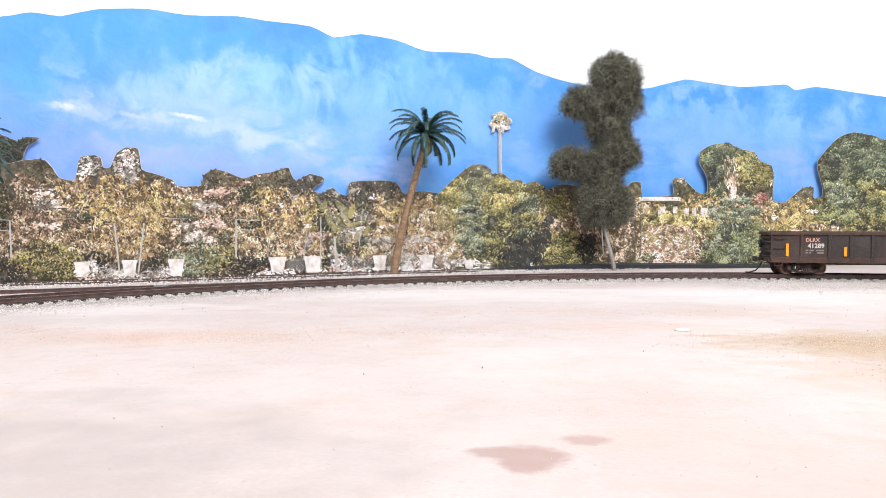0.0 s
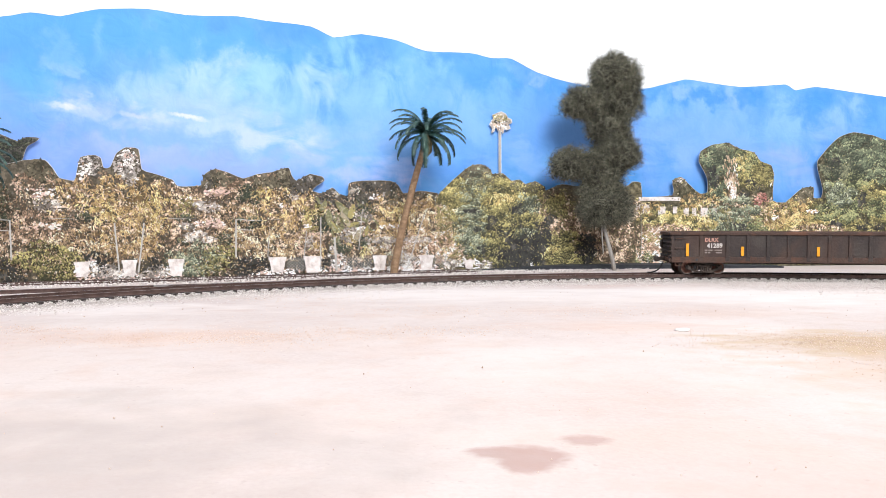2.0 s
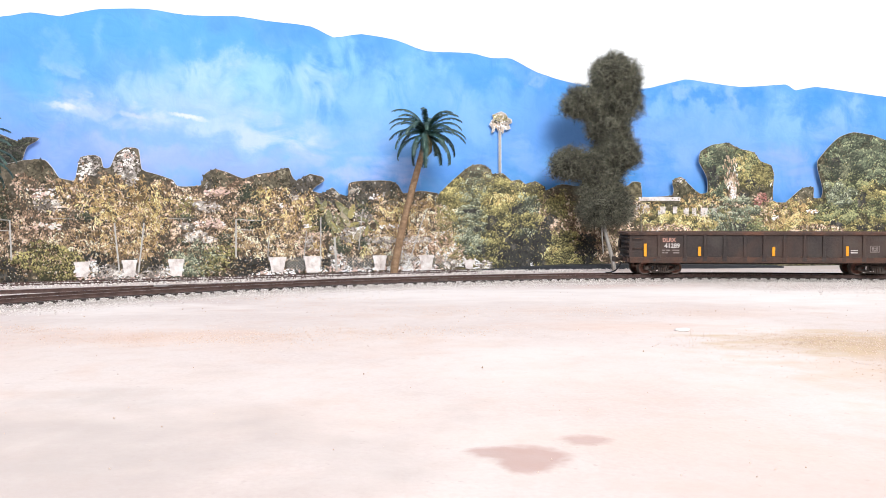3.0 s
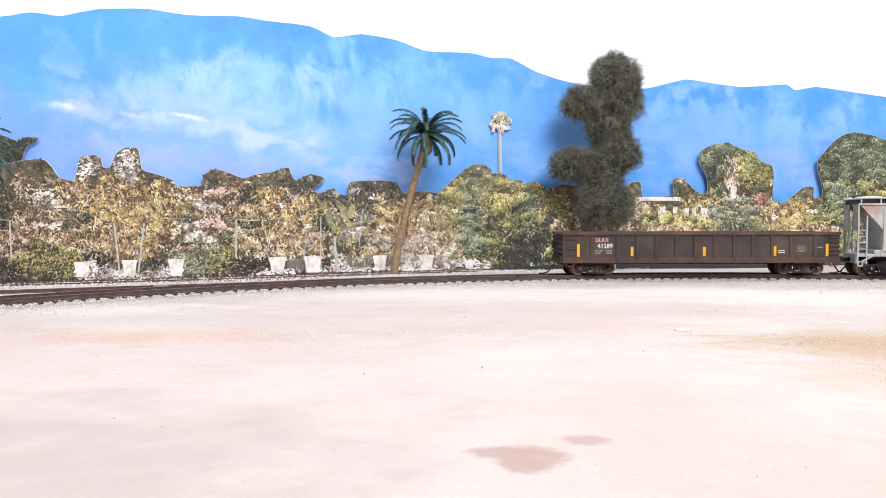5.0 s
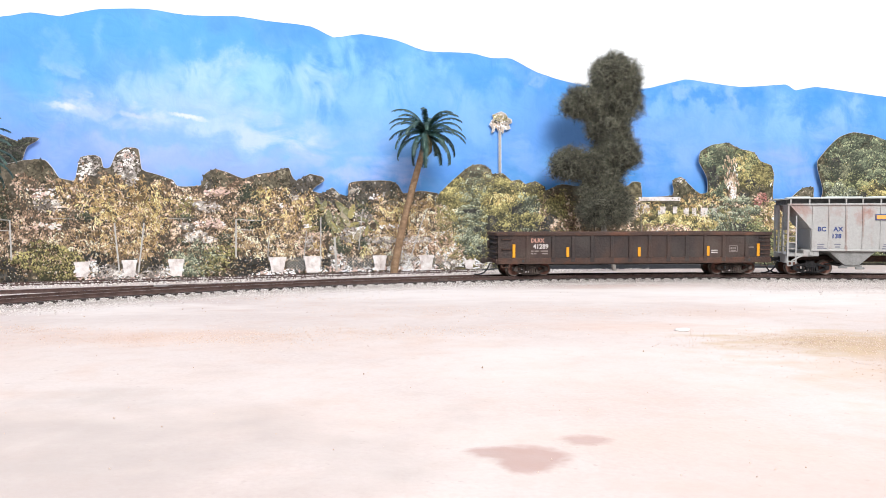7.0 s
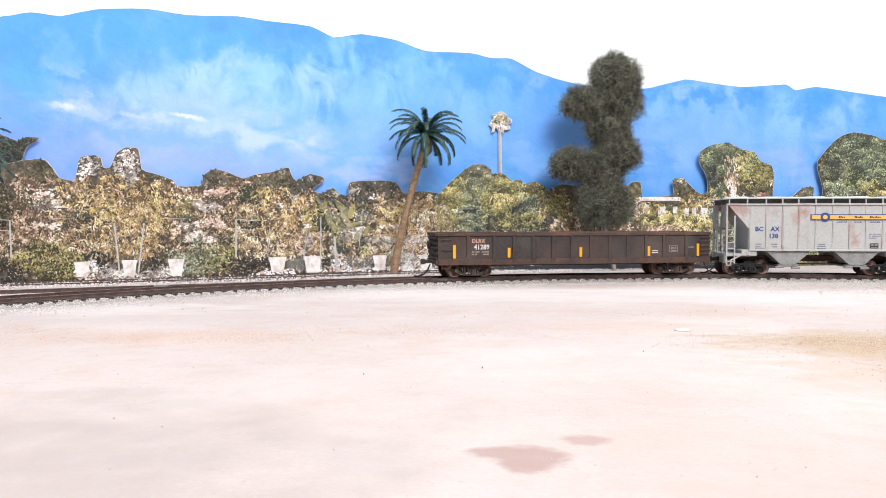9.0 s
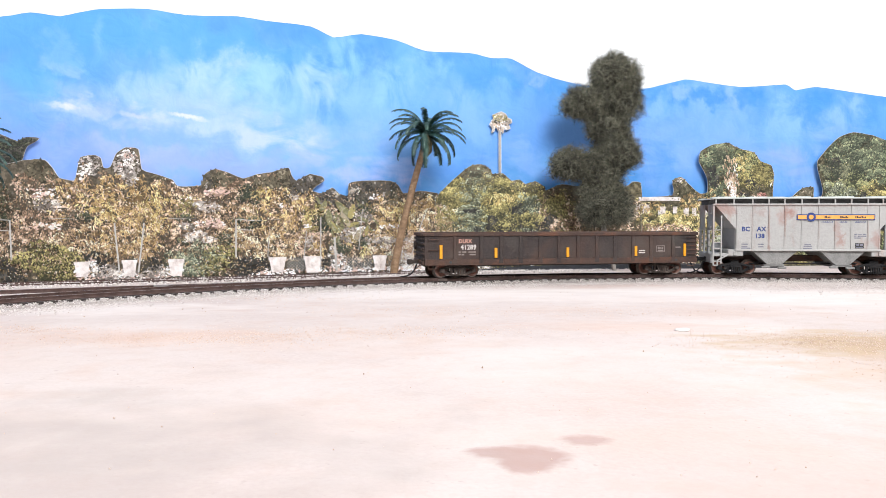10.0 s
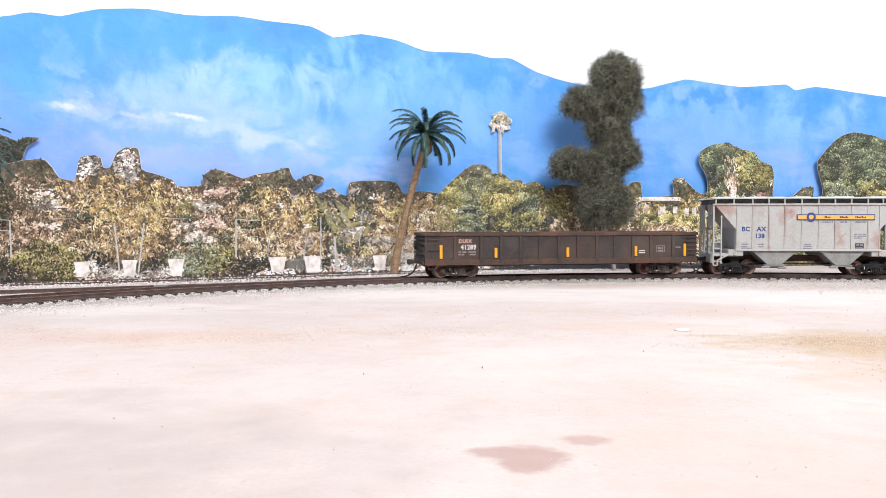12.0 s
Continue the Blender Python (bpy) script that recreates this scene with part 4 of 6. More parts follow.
PLANTS_MIDDLE = [("olive", 55, 36, 68.1, 47.5), ("olive", 3, 50, 18.5, 23.1), ("dry", -3, 27, 12.9, 27.7), ("bamboo", 7, 36, 12.1, 18.5), ("dry", 7, 13, 14.0, 11.6), ("hump", 31, 78, 17.1, 11.2),
    ("greygreen", 29, 69, 19.0, 14.0), ("olive", 13, 62, 12.1, 13.9), ("scrub", 97, 46, 23.1, 24.2), ("scrub", 125, 36, 23.0, 34.2), ("olive", 45, 60, 22.2, 18.9), ("hump", 72, 70, 17.7, 6.7),
    ("olive", 70, 63, 17.7, 12.4), ("hump", 105, 63, 20.2, 8.7), ("leaf", 48, 53, 19.3, 18.9), ("shade", 67, 20, 30.5, 22.0), ("shade", 92, 34, 9.0, 12.5), ("shade", 58, 5, 19.6, 6.7),
    ("shade", 41, 36, 6.7, 3.8), ("shade", 21, 48, 7.5, 2.3), ("shade", 64, 50, 6.9, 5.7), ("greygreen", 23, 43, 13.2, 18.7), ("greygreen", 25, 25, 12.3, 15.0), ("shade", 31, 15, 4.8, 5.6),
    ("leaf", 55, 40, 16.6, 7.6), ("leaf", 42, 22, 10.6, 10.4), ("leaf", 49, 8, 10.7, 4.3), ("leaf", 75, 42, 8.9, 5.7), ("greygreen", 70, 32, 10.9, 4.8), ("greygreen", 72, 55, 10.9, 9.6),
    ("gold", 45, 60, 12.5, 6.6), ("gold", 57, 62, 7.8, 4.7), ("leaf", 97, 21, 23.2, 11.6), ("gold", 85, 17, 11.0, 6.7), ("leaf", 105, 8, 20.3, 7.8), ("leaf", 110, 26, 9.1, 5.8),
    ("olive", 100, 53, 14.1, 9.7), ("scrub", 97, 36, 6.0, 7.7), ("shade", 125, 17, 11.3, 14.7), ("pale", 5, -2, 18.6, 3.2), ("pale", 22, 6, 10.4, 5.6), ("stone", 36, 3, 6.7, 5.7),
    ("pale", 75, 3, 2.5, 2.4), ("pale", 85, 1, 13.0, 1.0), ("stone", 7, 5, 8.4, 4.6), ("pale", -11, -4, 13.7, 2.3), ("scrub", 151, 26, 23.4, 29.6), ("scrub", 148, 16, 15.6, 14.8),
    ("scrub", 161, 51, 15.6, 11.9), ("shade", 154, 1, 15.6, 3.0),
    ("shade", 69, 16, 20.7, 14.3), ("shade", 84, 24, 9.0, 8.7), ("shade", 54, 12, 9.8, 4.8), ("shade", 41, 42, 4.8, 2.8), ("shade", 59, 50, 4.4, 2.9), ("shade", 24, 49, 6.6, 1.9), ("shade", 29, 34, 3.8, 2.3), ("leaf", 47, 20, 7.3, 5.7), ("leaf", 76, 38, 6.4, 3.8), ("leaf", 62, 29, 4.9, 2.9), ("pale", 87, 1, 13.0, 1.0)]
PLANTS_EAST = [("scrub", 146, 36, 31.1, 34.5), ("olive", 209, 36, 63.5, 20.1), ("olive", 315, 31, 74.5, 30.7), ("scrub", 272, 46, 48.0, 20.3), ("hump", 167, 72, 8.9, 8.9), ("olive", 166, 63, 8.3, 6.9),
    ("rusty", 164, 43, 10.4, 4.9), ("hump", 198, 62, 11.6, 5.0), ("hump", 209, 73, 8.5, 9.0), ("stone", 211, 77, 4.2, 3.0), ("ochre", 222, 59, 15.9, 8.0), ("gold", 209, 42, 47.6, 6.0),
    ("ochre", 182, 53, 15.8, 6.0), ("gold", 238, 41, 11.7, 6.1), ("ochre", 243, 64, 13.8, 8.1), ("rusty", 193, 33, 36.9, 5.0), ("dry", 198, 16, 44.4, 20.0), ("dry", 188, 9, 42.2, 13.0),
    ("scrub", 159, 16, 16.7, 16.8), ("scrub", 222, 28, 13.8, 5.0), ("laurel", 177, 8, 11.6, 5.0), ("grove", 245, 86, 21.3, 25.2), ("grove", 253, 99, 21.3, 10.1), ("hump", 255, 106, 13.8, 4.0),
    ("shade", 241, 79, 6.4, 11.1), ("olive", 282, 87, 19.2, 20.3), ("laurel", 277, 94, 12.8, 13.2), ("shade", 280, 74, 9.6, 6.1), ("shade", 271, 64, 4.3, 5.1),
    ("shadeleaf", 248, 99, 6.4, 10.1), ("gold", 267, 97, 6.4, 11.1), ("skirt", 257, 86, 8.0, 18.2), ("skirt", 260, 74, 4.3, 13.2), ("pale", 260, 67, 3.2, 7.1), ("olive", 289, 82, 9.6, 13.2),
    ("skirt", 297, 71, 2.1, 12.2), ("laurel", 263, 104, 7.5, 5.1), ("ochre", 315, 50, 25.6, 11.3), ("gold", 326, 41, 29.8, 7.2), ("ochre", 311, 38, 23.5, 6.1), ("hump", 323, 64, 12.8, 9.2),
    ("ochre", 324, 59, 10.6, 6.1), ("pale", 301, 43, 3.2, 4.6), ("pale", 336, 49, 8.5, 2.1), ("greygreen", 262, 49, 24.6, 13.2), ("laurel", 273, 28, 23.5, 15.3),
    ("greygreen", 257, 20, 22.5, 20.3), ("laurel", 281, 13, 21.4, 14.3), ("laurel", 246, 11, 13.9, 10.1), ("shade", 267, 35, 9.6, 3.6), ("shade", 254, 26, 4.3, 5.1),
    ("shade", 281, 0, 10.7, 3.1), ("red", 286, 60, 8.5, 6.1), ("shadeleaf", 375, 97, 34.6, 23.6), ("grove", 377, 102, 31.4, 18.5), ("grove", 399, 87, 26.0, 15.4),
    ("shadeleaf", 350, 79, 7.4, 11.3), ("laurel", 368, 67, 27.4, 18.5), ("laurel", 358, 49, 23.3, 12.3), ("olive", 391, 61, 15.7, 15.4), ("laurel", 400, 51, 20.8, 12.4),
    ("shade", 356, 91, 5.3, 7.2), ("shade", 382, 58, 4.2, 9.3), ("shade", 389, 35, 13.6, 3.6), ("shade", 355, 37, 7.4, 3.1), ("greygreen", 354, 72, 10.6, 6.2), ("olive", 400, 36, 15.6, 10.3),
    ("scrub", 342, 31, 31.9, 7.2), ("laurel", 369, 15, 47.5, 15.5), ("grove", 440, 72, 30.9, 56.6), ("skirt", 259, 77, 5.3, 15.2), ("pale", 260, 66, 3.2, 6.1),
    ("greygreen", 363, 64, 15.8, 10.3), ("shadeleaf", 367, 87, 21.0, 6.2)]

BLADES, WASHES = ("bamboo", "ochre", "skirt", "gold"), ("shade", "hump", "humpdark", "blush")


def printed_leaves(outline, plants, offset, parent, seed, scale=1.0, grains=0, mixed=(), grain_top=100):
    """The printed foliage: flat flecks of ink over the card, three tones a plant. Leafy plants are sprigs lit from above, grasses are fans of blades, shade and earth are broad washes."""
    rnd = random.Random(seed)
    flecks = {}
    order = 0.0
    left, right = outline[0][0], outline[-2][0]

    def fits(x, z, m):
        if z < 0.6:
            return False
        if z <= 44:
            return left + 0.5 < x < right - 0.5
        return inside(outline, x, z + m) and inside(outline, x - m, z) and inside(outline, x + m, z)

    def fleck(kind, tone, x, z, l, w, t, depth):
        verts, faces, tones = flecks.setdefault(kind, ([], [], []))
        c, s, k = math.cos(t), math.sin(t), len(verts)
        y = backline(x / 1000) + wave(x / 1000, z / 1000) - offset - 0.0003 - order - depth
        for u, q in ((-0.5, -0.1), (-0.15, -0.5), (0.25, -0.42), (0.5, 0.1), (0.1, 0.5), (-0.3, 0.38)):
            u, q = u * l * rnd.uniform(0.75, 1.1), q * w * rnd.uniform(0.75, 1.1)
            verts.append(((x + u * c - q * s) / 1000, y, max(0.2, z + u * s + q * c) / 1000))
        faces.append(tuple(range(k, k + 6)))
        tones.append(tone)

    def field(x, z, f, n):
        return 2.6 * noise.noise(Vector((x * f, z * f, n)))

    for kind, cx, cz, rx, rz in plants:
        area = math.pi * rx * rz

        def spot():
            a, r = rnd.uniform(0, 2 * math.pi), math.sqrt(rnd.random())
            x, z = cx + rx * r * math.cos(a), cz + rz * r * math.sin(a)
            rag = noise.noise(Vector((x * 0.14, z * 0.14, seed + cx)))
            return (x, z) if r < 0.9 + 0.6 * rag + rnd.gauss(0, 0.08) else None
        if kind in BLADES:
            for _ in range(int(area / 7.5 / scale ** 2)):
                p = spot()
                if not p:
                    continue
                x, z = p
                v = 0.42 * field(x, z, 0.13, seed) + 0.3 * field(x, z, 0.33, seed + 4) + rnd.gauss(0, 0.2)
                tone = 0 if v < -0.25 else 2 if v > 0.34 else 1
                lean, depth = rnd.gauss(0, 0.6 if kind != "skirt" else 0.12), rnd.uniform(0, 0.00006)
                for _ in range(rnd.randint(3, 6)):
                    t = -math.pi / 2 + lean + rnd.gauss(0, 0.6 if kind != "skirt" else 0.18)
                    l = rnd.uniform(1.6, 5.0) * scale
                    fx, fz = x + 0.6 * l * math.cos(t) + rnd.gauss(0, 0.5), z + 0.6 * l * math.sin(t)
                    if fits(fx, fz, 0.4 * l):
                        fleck(kind, tone if rnd.random() < 0.8 else rnd.randint(0, 2), fx, fz, l, rnd.uniform(0.4, 0.95) * scale, t, depth + rnd.uniform(0, 0.00002))
        elif kind in WASHES:
            for _ in range(int(area / 1.5 / scale ** 2)):
                p = spot()
                if not p:
                    continue
                x, z = p
                v = 0.5 * field(x, z, 0.16, seed) + rnd.gauss(0, 0.22)
                tone = 0 if v < -0.25 else 2 if v > (0.62 if kind != "blush" else 0.3) else 1
                w = rnd.uniform(0.9, 2.4) * scale
                w = min(w, rz * 1.1)
                l = w * rnd.uniform(1.2, 2.4)
                if fits(x, z, 0.25 * w):
                    fleck(kind, tone, x, z, l, w * 0.8, rnd.gauss(0, 0.5) if kind == "blush" else rnd.uniform(0, math.pi), tone * 0.00002 + rnd.uniform(0, 0.00003))
        elif kind in ("stone", "pale", "scrub", "rusty", "red", "dry"):
            for _ in range(int(area / (0.8 if kind in ("dry", "stone") else 1.3) / scale ** 2)):
                p = spot()
                if not p:
                    continue
                x, z = p
                v = 0.4 * field(x, z, 0.15, seed) + 0.4 * field(x, z, 0.34, seed + 9) + rnd.gauss(0, 0.2)
                tone = 0 if v < -0.22 else 2 if v > 0.32 else 1
                w = min(rnd.uniform(0.5, 1.5) * scale * (0.7 if kind == "dry" else 1), rz)
                if fits(x, z, 0.5 * w):
                    fleck(kind, tone, x, z, w * rnd.uniform(1.1, 2.6), w, rnd.gauss(0, 0.5) if kind != "scrub" else rnd.uniform(0, math.pi), tone * 0.00002 + rnd.uniform(0, 0.00002))
        else:
            for _ in range(int(area / 9.0 / scale ** 2)):
                p = spot()
                if not p:
                    continue
                x, z = p
                rc = rnd.uniform(1.6, 4.2) * scale
                lit = 0.5 * field(x, z, 0.1, seed) + rnd.gauss(0, 0.2)
                depth = rnd.uniform(0, 0.00007)
                for _ in range(int(6.0 * rc / scale)):
                    a, r = rnd.uniform(0, 2 * math.pi), math.sqrt(rnd.random()) * rc
                    fx, fz = x + r * math.cos(a) * 1.2, z + r * math.sin(a) * 0.85
                    # printed light: leaves high in a sprig take the lit ink
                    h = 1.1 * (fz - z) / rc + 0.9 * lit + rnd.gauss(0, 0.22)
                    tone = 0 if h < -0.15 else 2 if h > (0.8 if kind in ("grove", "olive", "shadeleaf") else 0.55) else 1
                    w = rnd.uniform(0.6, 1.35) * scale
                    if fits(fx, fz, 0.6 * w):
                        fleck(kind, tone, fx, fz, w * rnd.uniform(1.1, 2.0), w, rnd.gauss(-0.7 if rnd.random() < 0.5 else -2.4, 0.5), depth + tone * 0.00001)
        order += 0.00002
    for _ in range(int(grains * (right - left))):            # fine mixed grain over the whole print
        x, z = rnd.uniform(left, right), rnd.uniform(3, grain_top)
        v = 0.35 * field(x, z, 0.2, seed + 2) + 0.3 * field(x, z, 0.5, seed + 5) + rnd.gauss(0, 0.25)
        w = rnd.uniform(0.3, 0.75)
        if fits(x, z, 0.8 * w):
            fleck(mixed[int(rnd.random() ** 1.3 * len(mixed))], 0 if v < -0.3 else 2 if v > 0.3 else 1, x, z, w * rnd.uniform(1.2, 3.0), w, rnd.gauss(-1.4, 0.8), rnd.uniform(0, 0.00004))
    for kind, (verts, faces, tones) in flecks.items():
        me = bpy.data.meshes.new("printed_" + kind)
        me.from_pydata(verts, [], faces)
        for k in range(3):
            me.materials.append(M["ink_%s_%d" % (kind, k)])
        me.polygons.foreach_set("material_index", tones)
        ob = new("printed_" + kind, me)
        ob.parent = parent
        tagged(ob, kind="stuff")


def flat(name, poly, offset, material, parent, label=""):
    """A small printed shape on the card, a hair thick."""
    bm = bm0()
    y = [backline(x / 1000) + wave(x / 1000, z / 1000) - offset for x, z in poly]
    a = [bm.verts.new((x / 1000, y[i], z / 1000)) for i, (x, z) in enumerate(poly)]
    bm.faces.new(a)
    r = bmesh.ops.extrude_face_region(bm, geom=bm.faces[:], use_keep_orig=True)
    for v in r["geom"]:
        if isinstance(v, bmesh.types.BMVert):
            v.co.y += 0.00025
    bmesh.ops.recalc_face_normals(bm, faces=bm.faces[:])
    return part(name, bm, material, parent, label)


def stripe(name, p, q, w, offset, material, parent, label=""):
    d = (Vector(q) - Vector(p)).normalized()
    n = Vector((-d.y, d.x)) * w / 2
    return flat(name, [tuple(Vector(p) - n), tuple(Vector(p) + n), tuple(Vector(q) + n), tuple(Vector(q) - n)], offset, material, parent, label)


def backdrop():
    sky_line = smoothed([(-430, 176), (-360, 180), (-320, 172)] + SKY_TOP + [(440, 150), (520, 146)], 3)
    tagged(card("sky_backdrop", sky_line + [(520, -1), (-430, -1)], 0.0, M["sky"], 0.0012, None, "blue printed paper sky with clouds and a wavy cut top"), category="backdrop", kind="structure")
    made, sheets = [], []
    for nm, top, plants, ends, seed, label in (
            ("foliage_cutout_west", [(-420, 70), (-330, 74)] + WEST + MIDWEST[1:], PLANTS_WEST, ((-4.1, -0.8), (-420, -0.8)), 2, "printed photo cutout of ochre bushes, cactus and white pots"),
            ("foliage_cutout_middle", MIDDLE, PLANTS_MIDDLE, ((175.0, -0.8), (-6.4, -0.8)), 3, "printed photo cutout of leafy yellow-green hedges"),
            ("foliage_cutout_east", EAST + [(430, 108), (500, 112)], PLANTS_EAST, ((500, -0.8), (169.2, -0.8)), 4, "printed photo cutout of trees above a dry hillside")):
        off = 0.006 + (0.0006 if seed % 2 else 0.0)
        outline = smoothed(top, 3) + list(ends)
        ob = card(nm, outline, off, M["base_" + nm.split("_")[-1]], 0.0006, None, label, 0.00016)
        tagged(ob, category="backdrop", kind="structure")
        sheets.append((outline, plants, off, ob, seed))
        made.append((ob, off))
    west, middle, east = made
    midwest = west
    for x0, z0, w, h, (ob, off) in ((-124.4, 2.0, 11, 11.5, midwest), (-99.7, 1.2, 12, 12.6, midwest), (-50, 1.6, 10, 11.7, midwest), (-13.3, 0.9, 11, 12, midwest), (-217.3, 2.8, 8, 11, west), (-243.5, 3, 8, 10.4, west),
                                    (-189.8, 1.7, 9, 12, west), (21.6, 1.3, 8, 7, middle)):
        f = off + 0.0033
        flat("printed_pot", [(x0 - w * 0.36, z0), (x0 + w * 0.36, z0), (x0 + w * 0.5, z0 + h * 0.8), (x0 - w * 0.5, z0 + h * 0.8)], f, M["print_pot"], ob, "printed white flower pot")
        flat("printed_pot_rim", [(x0 - w * 0.55, z0 + h * 0.8), (x0 + w * 0.55, z0 + h * 0.8), (x0 + w * 0.56, z0 + h), (x0 - w * 0.56, z0 + h)], f + 0.00005, M["print_pot"], ob)
    for p, q, w, (ob, off) in (((-225.5, 39.4), (-223.0, 5), 1.4, west), ((-208.6, 39.4), (-212.2, 5), 1.4, west), ((-151.8, 42.1), (-152.1, 14), 1.5, west), ((-93.7, 43.4), (-94, 3), 1.2, midwest),
                               ((-83.9, 28), (-82.4, 1.6), 2.6, midwest), ((-15.1, 45.7), (-29.2, 1.1), 1.3, midwest), ((-280.3, 41.5), (-279.9, 15.7), 1.3, west), ((-63, 50), (-66, 18), 0.9, midwest),
                               ((-150.7, 42.1), (-139.5, 40.8), 1.0, west), ((-150.8, 34.6), (-141.1, 33.7), 0.9, west), ((-285.7, 41.8), (-280.7, 41.5), 0.9, west), ((-285.8, 34.9), (-279.2, 34.5), 0.9, west), ((-194.0, 42.5), (-176.7, 42.9), 0.5, west), ((-260.3, 42.6), (-246.9, 42.2), 0.5, west), ((-140.2, 40.8), (-121.1, 42.1), 0.4, west),
                               ((-104, 33), (-106, 12), 1.0, midwest), ((-130, 30), (-131, 14), 0.9, midwest)):
        stripe("printed_post", p, q, w * 0.6, off + 0.0034, M["print_post"], ob, "printed pale grey post")
    for x0, z0, x1, z1 in ((171.9, 58.1, 211.5, 61.4), (169.8, 47, 182.5, 54.9), (190.4, 46, 197, 53), (204, 47, 208, 53), (214, 45, 219, 52), (222, 45, 226, 52), (230.2, 44, 237, 52.1), (241, 44, 245.3, 52)):
        flat("printed_building", [(x0, z0), (x1, z0), (x1, z1), (x0, z1)], east[1] + 0.00046, M["print_pot"], east[0], "printed white building")
    rnd = random.Random(17)
    pads = [(-78, 50, 15, 7, 130), (-71, 48, 12, 7, 75), (-88, 44, 11, 7, 95), (-66, 30, 10, 6, 60), (-84, 36, 12, 7, 140), (-70, 38, 10, 4, 20), (-63, 42, 9, 3.5, 160), (-76, 42, 13, 6, 120), (-92, 52, 9, 5, 60), (-60, 33, 8, 4, 80)]
    pads += [(rnd.gauss(-76, 11), rnd.uniform(24, 58), rnd.uniform(5, 10), rnd.uniform(1.6, 3.4), rnd.uniform(30, 150)) for _ in range(44)]
    for k, (cx, cz, l, w, t) in enumerate(pads):
        c, s = math.cos(math.radians(t)), math.sin(math.radians(t))
        pts = [(0.5 * l * math.cos(a * math.pi / 6), 0.36 * w * math.sin(a * math.pi / 6) * (1 - 0.25 * math.cos(a * math.pi / 6))) for a in range(12)]
        d = midwest[1] + (0.0026 if k < 14 else 0.0014) + 0.00002 * k * (k < 14)
        leaf = flat("printed_cactus_leaf", [(cx + 1.05 * u * c - 1.1 * v * s, cz + 1.05 * u * s + 1.1 * v * c) for u, v in pts], d - 0.00005, M["ink_shade_2" if k % 4 else "ink_olive_1"], midwest[0], "printed cactus pad")
        flat("printed_pad_face", [(cx + u * c - v * s, cz + u * s + v * c) for u, v in pts], d, M[("print_cactus", "ink_olive_1", "print_cactus", "ink_hump_2")[k % 4]], leaf)
    verts, faces = [], []                       # the printed chain-link fence
    for x0, x1 in ((-118, -106), (-76, -56), (-44, -20), (-8, 4)):
        for k in range(int((x1 - x0) / 2.2) + 5):
            for sg in (-1, 1):
                a = x0 + k * 2.2 - (10 if sg > 0 else 0)
                p, q = Vector((a, 2.5)), Vector((a + sg * 10, 12.5))
                if sg < 0:
                    p, q = Vector((a, 2.5)), Vector((a - 10, 12.5))
                lo, hi = max(0, (x0 - p.x) / (q.x - p.x) if q.x > p.x else (x1 - p.x) / (q.x - p.x)), min(1, (x1 - p.x) / (q.x - p.x) if q.x > p.x else (x0 - p.x) / (q.x - p.x))
                if hi - lo < 0.05:
                    continue
                p, q = p.lerp(q, lo), p.lerp(q, hi)
                n = Vector((-(q - p).y, (q - p).x)).normalized() * 0.1
                i = len(verts)
                for v in (p - n, q - n, q + n, p + n):
                    verts.append((v.x / 1000, backline(v.x / 1000) - midwest[1] + wave(v.x / 1000, v.y / 1000) - 0.0032, v.y / 1000))
                faces.append((i, i + 1, i + 2, i + 3))
    raw("printed_fence", verts, faces, M["print_post"], midwest[0], "printed grey chain-link fence", "stuff")
    for sheet, mixed in zip(sheets, (("bamboo", "scrub", "ochre", "rusty", "stone"), ("olive", "leaf", "greygreen", "shadeleaf"), ("olive", "laurel", "scrub", "grove"))):
        printed_leaves(*sheet, grains=20 if "bamboo" in mixed else 10, mixed=mixed, grain_top=66 if "bamboo" in mixed else 100)


M["print_pot"] = mat("printed_white_pot", [(0.42, 0.34, 0.31), (0.7, 0.63, 0.6), (0.84, 0.82, 0.81)], 230, 0.7, bump=0, spec=0.2)
M["print_post"] = mat("printed_grey_post", [(0.36, 0.33, 0.3), (0.62, 0.59, 0.56)], 260, 0.7, bump=0, spec=0.2)
M["print_cactus"] = mat("printed_cactus", [(0.09, 0.09, 0.045), (0.2, 0.19, 0.1), (0.42, 0.4, 0.27)], 420, 0.7, bump=0, spec=0.2)
backdrop()


def paper_palm():
    """A slim palm cut from a printed photo and glued on the sky."""
    off = 0.003
    crown = [(-9.5, 5), (-8, 7.5), (-6, 10), (-7, 13), (-3, 15), (1, 16.4), (5, 14.5), (6.5, 11.5), (10, 10), (10.3, 7), (7.5, 5.6), (9, 2), (5, 0.5), (4, 2.5), (2.5, -2.5), (1, -0.5), (-2, 0), (-4, 3), (-5, -1), (-7.5, -2), (-7, 2)]
    poly = [(48 + x, 116 + z) for x, z in crown]
    ob = card("paper_palm", poly, off, M["ink_stone_1"], 0.0008, None, "slim fan palm cut from printed paper on the sky", 0.0005)
    tagged(ob, category="palm cutout")
    stripe("trunk", (48.0, 78), (47.8, 116), 2.3, off - 0.0002, M["paper"], ob, "white paper edge of the printed trunk")
    stripe("trunk_print", (48.1, 78), (47.9, 116.5), 1.2, off + 0.0006, M["ink_stone_1"], ob, "printed grey-brown trunk")
    printed_leaves(poly, [("stone", 48, 122, 10, 9), ("olive", 48, 127, 8, 5), ("skirt", 48, 122, 7, 6), ("pale", 49, 119, 7, 4), ("shade", 45, 123, 3, 2)], off, ob, 31, 0.6)


paper_palm()


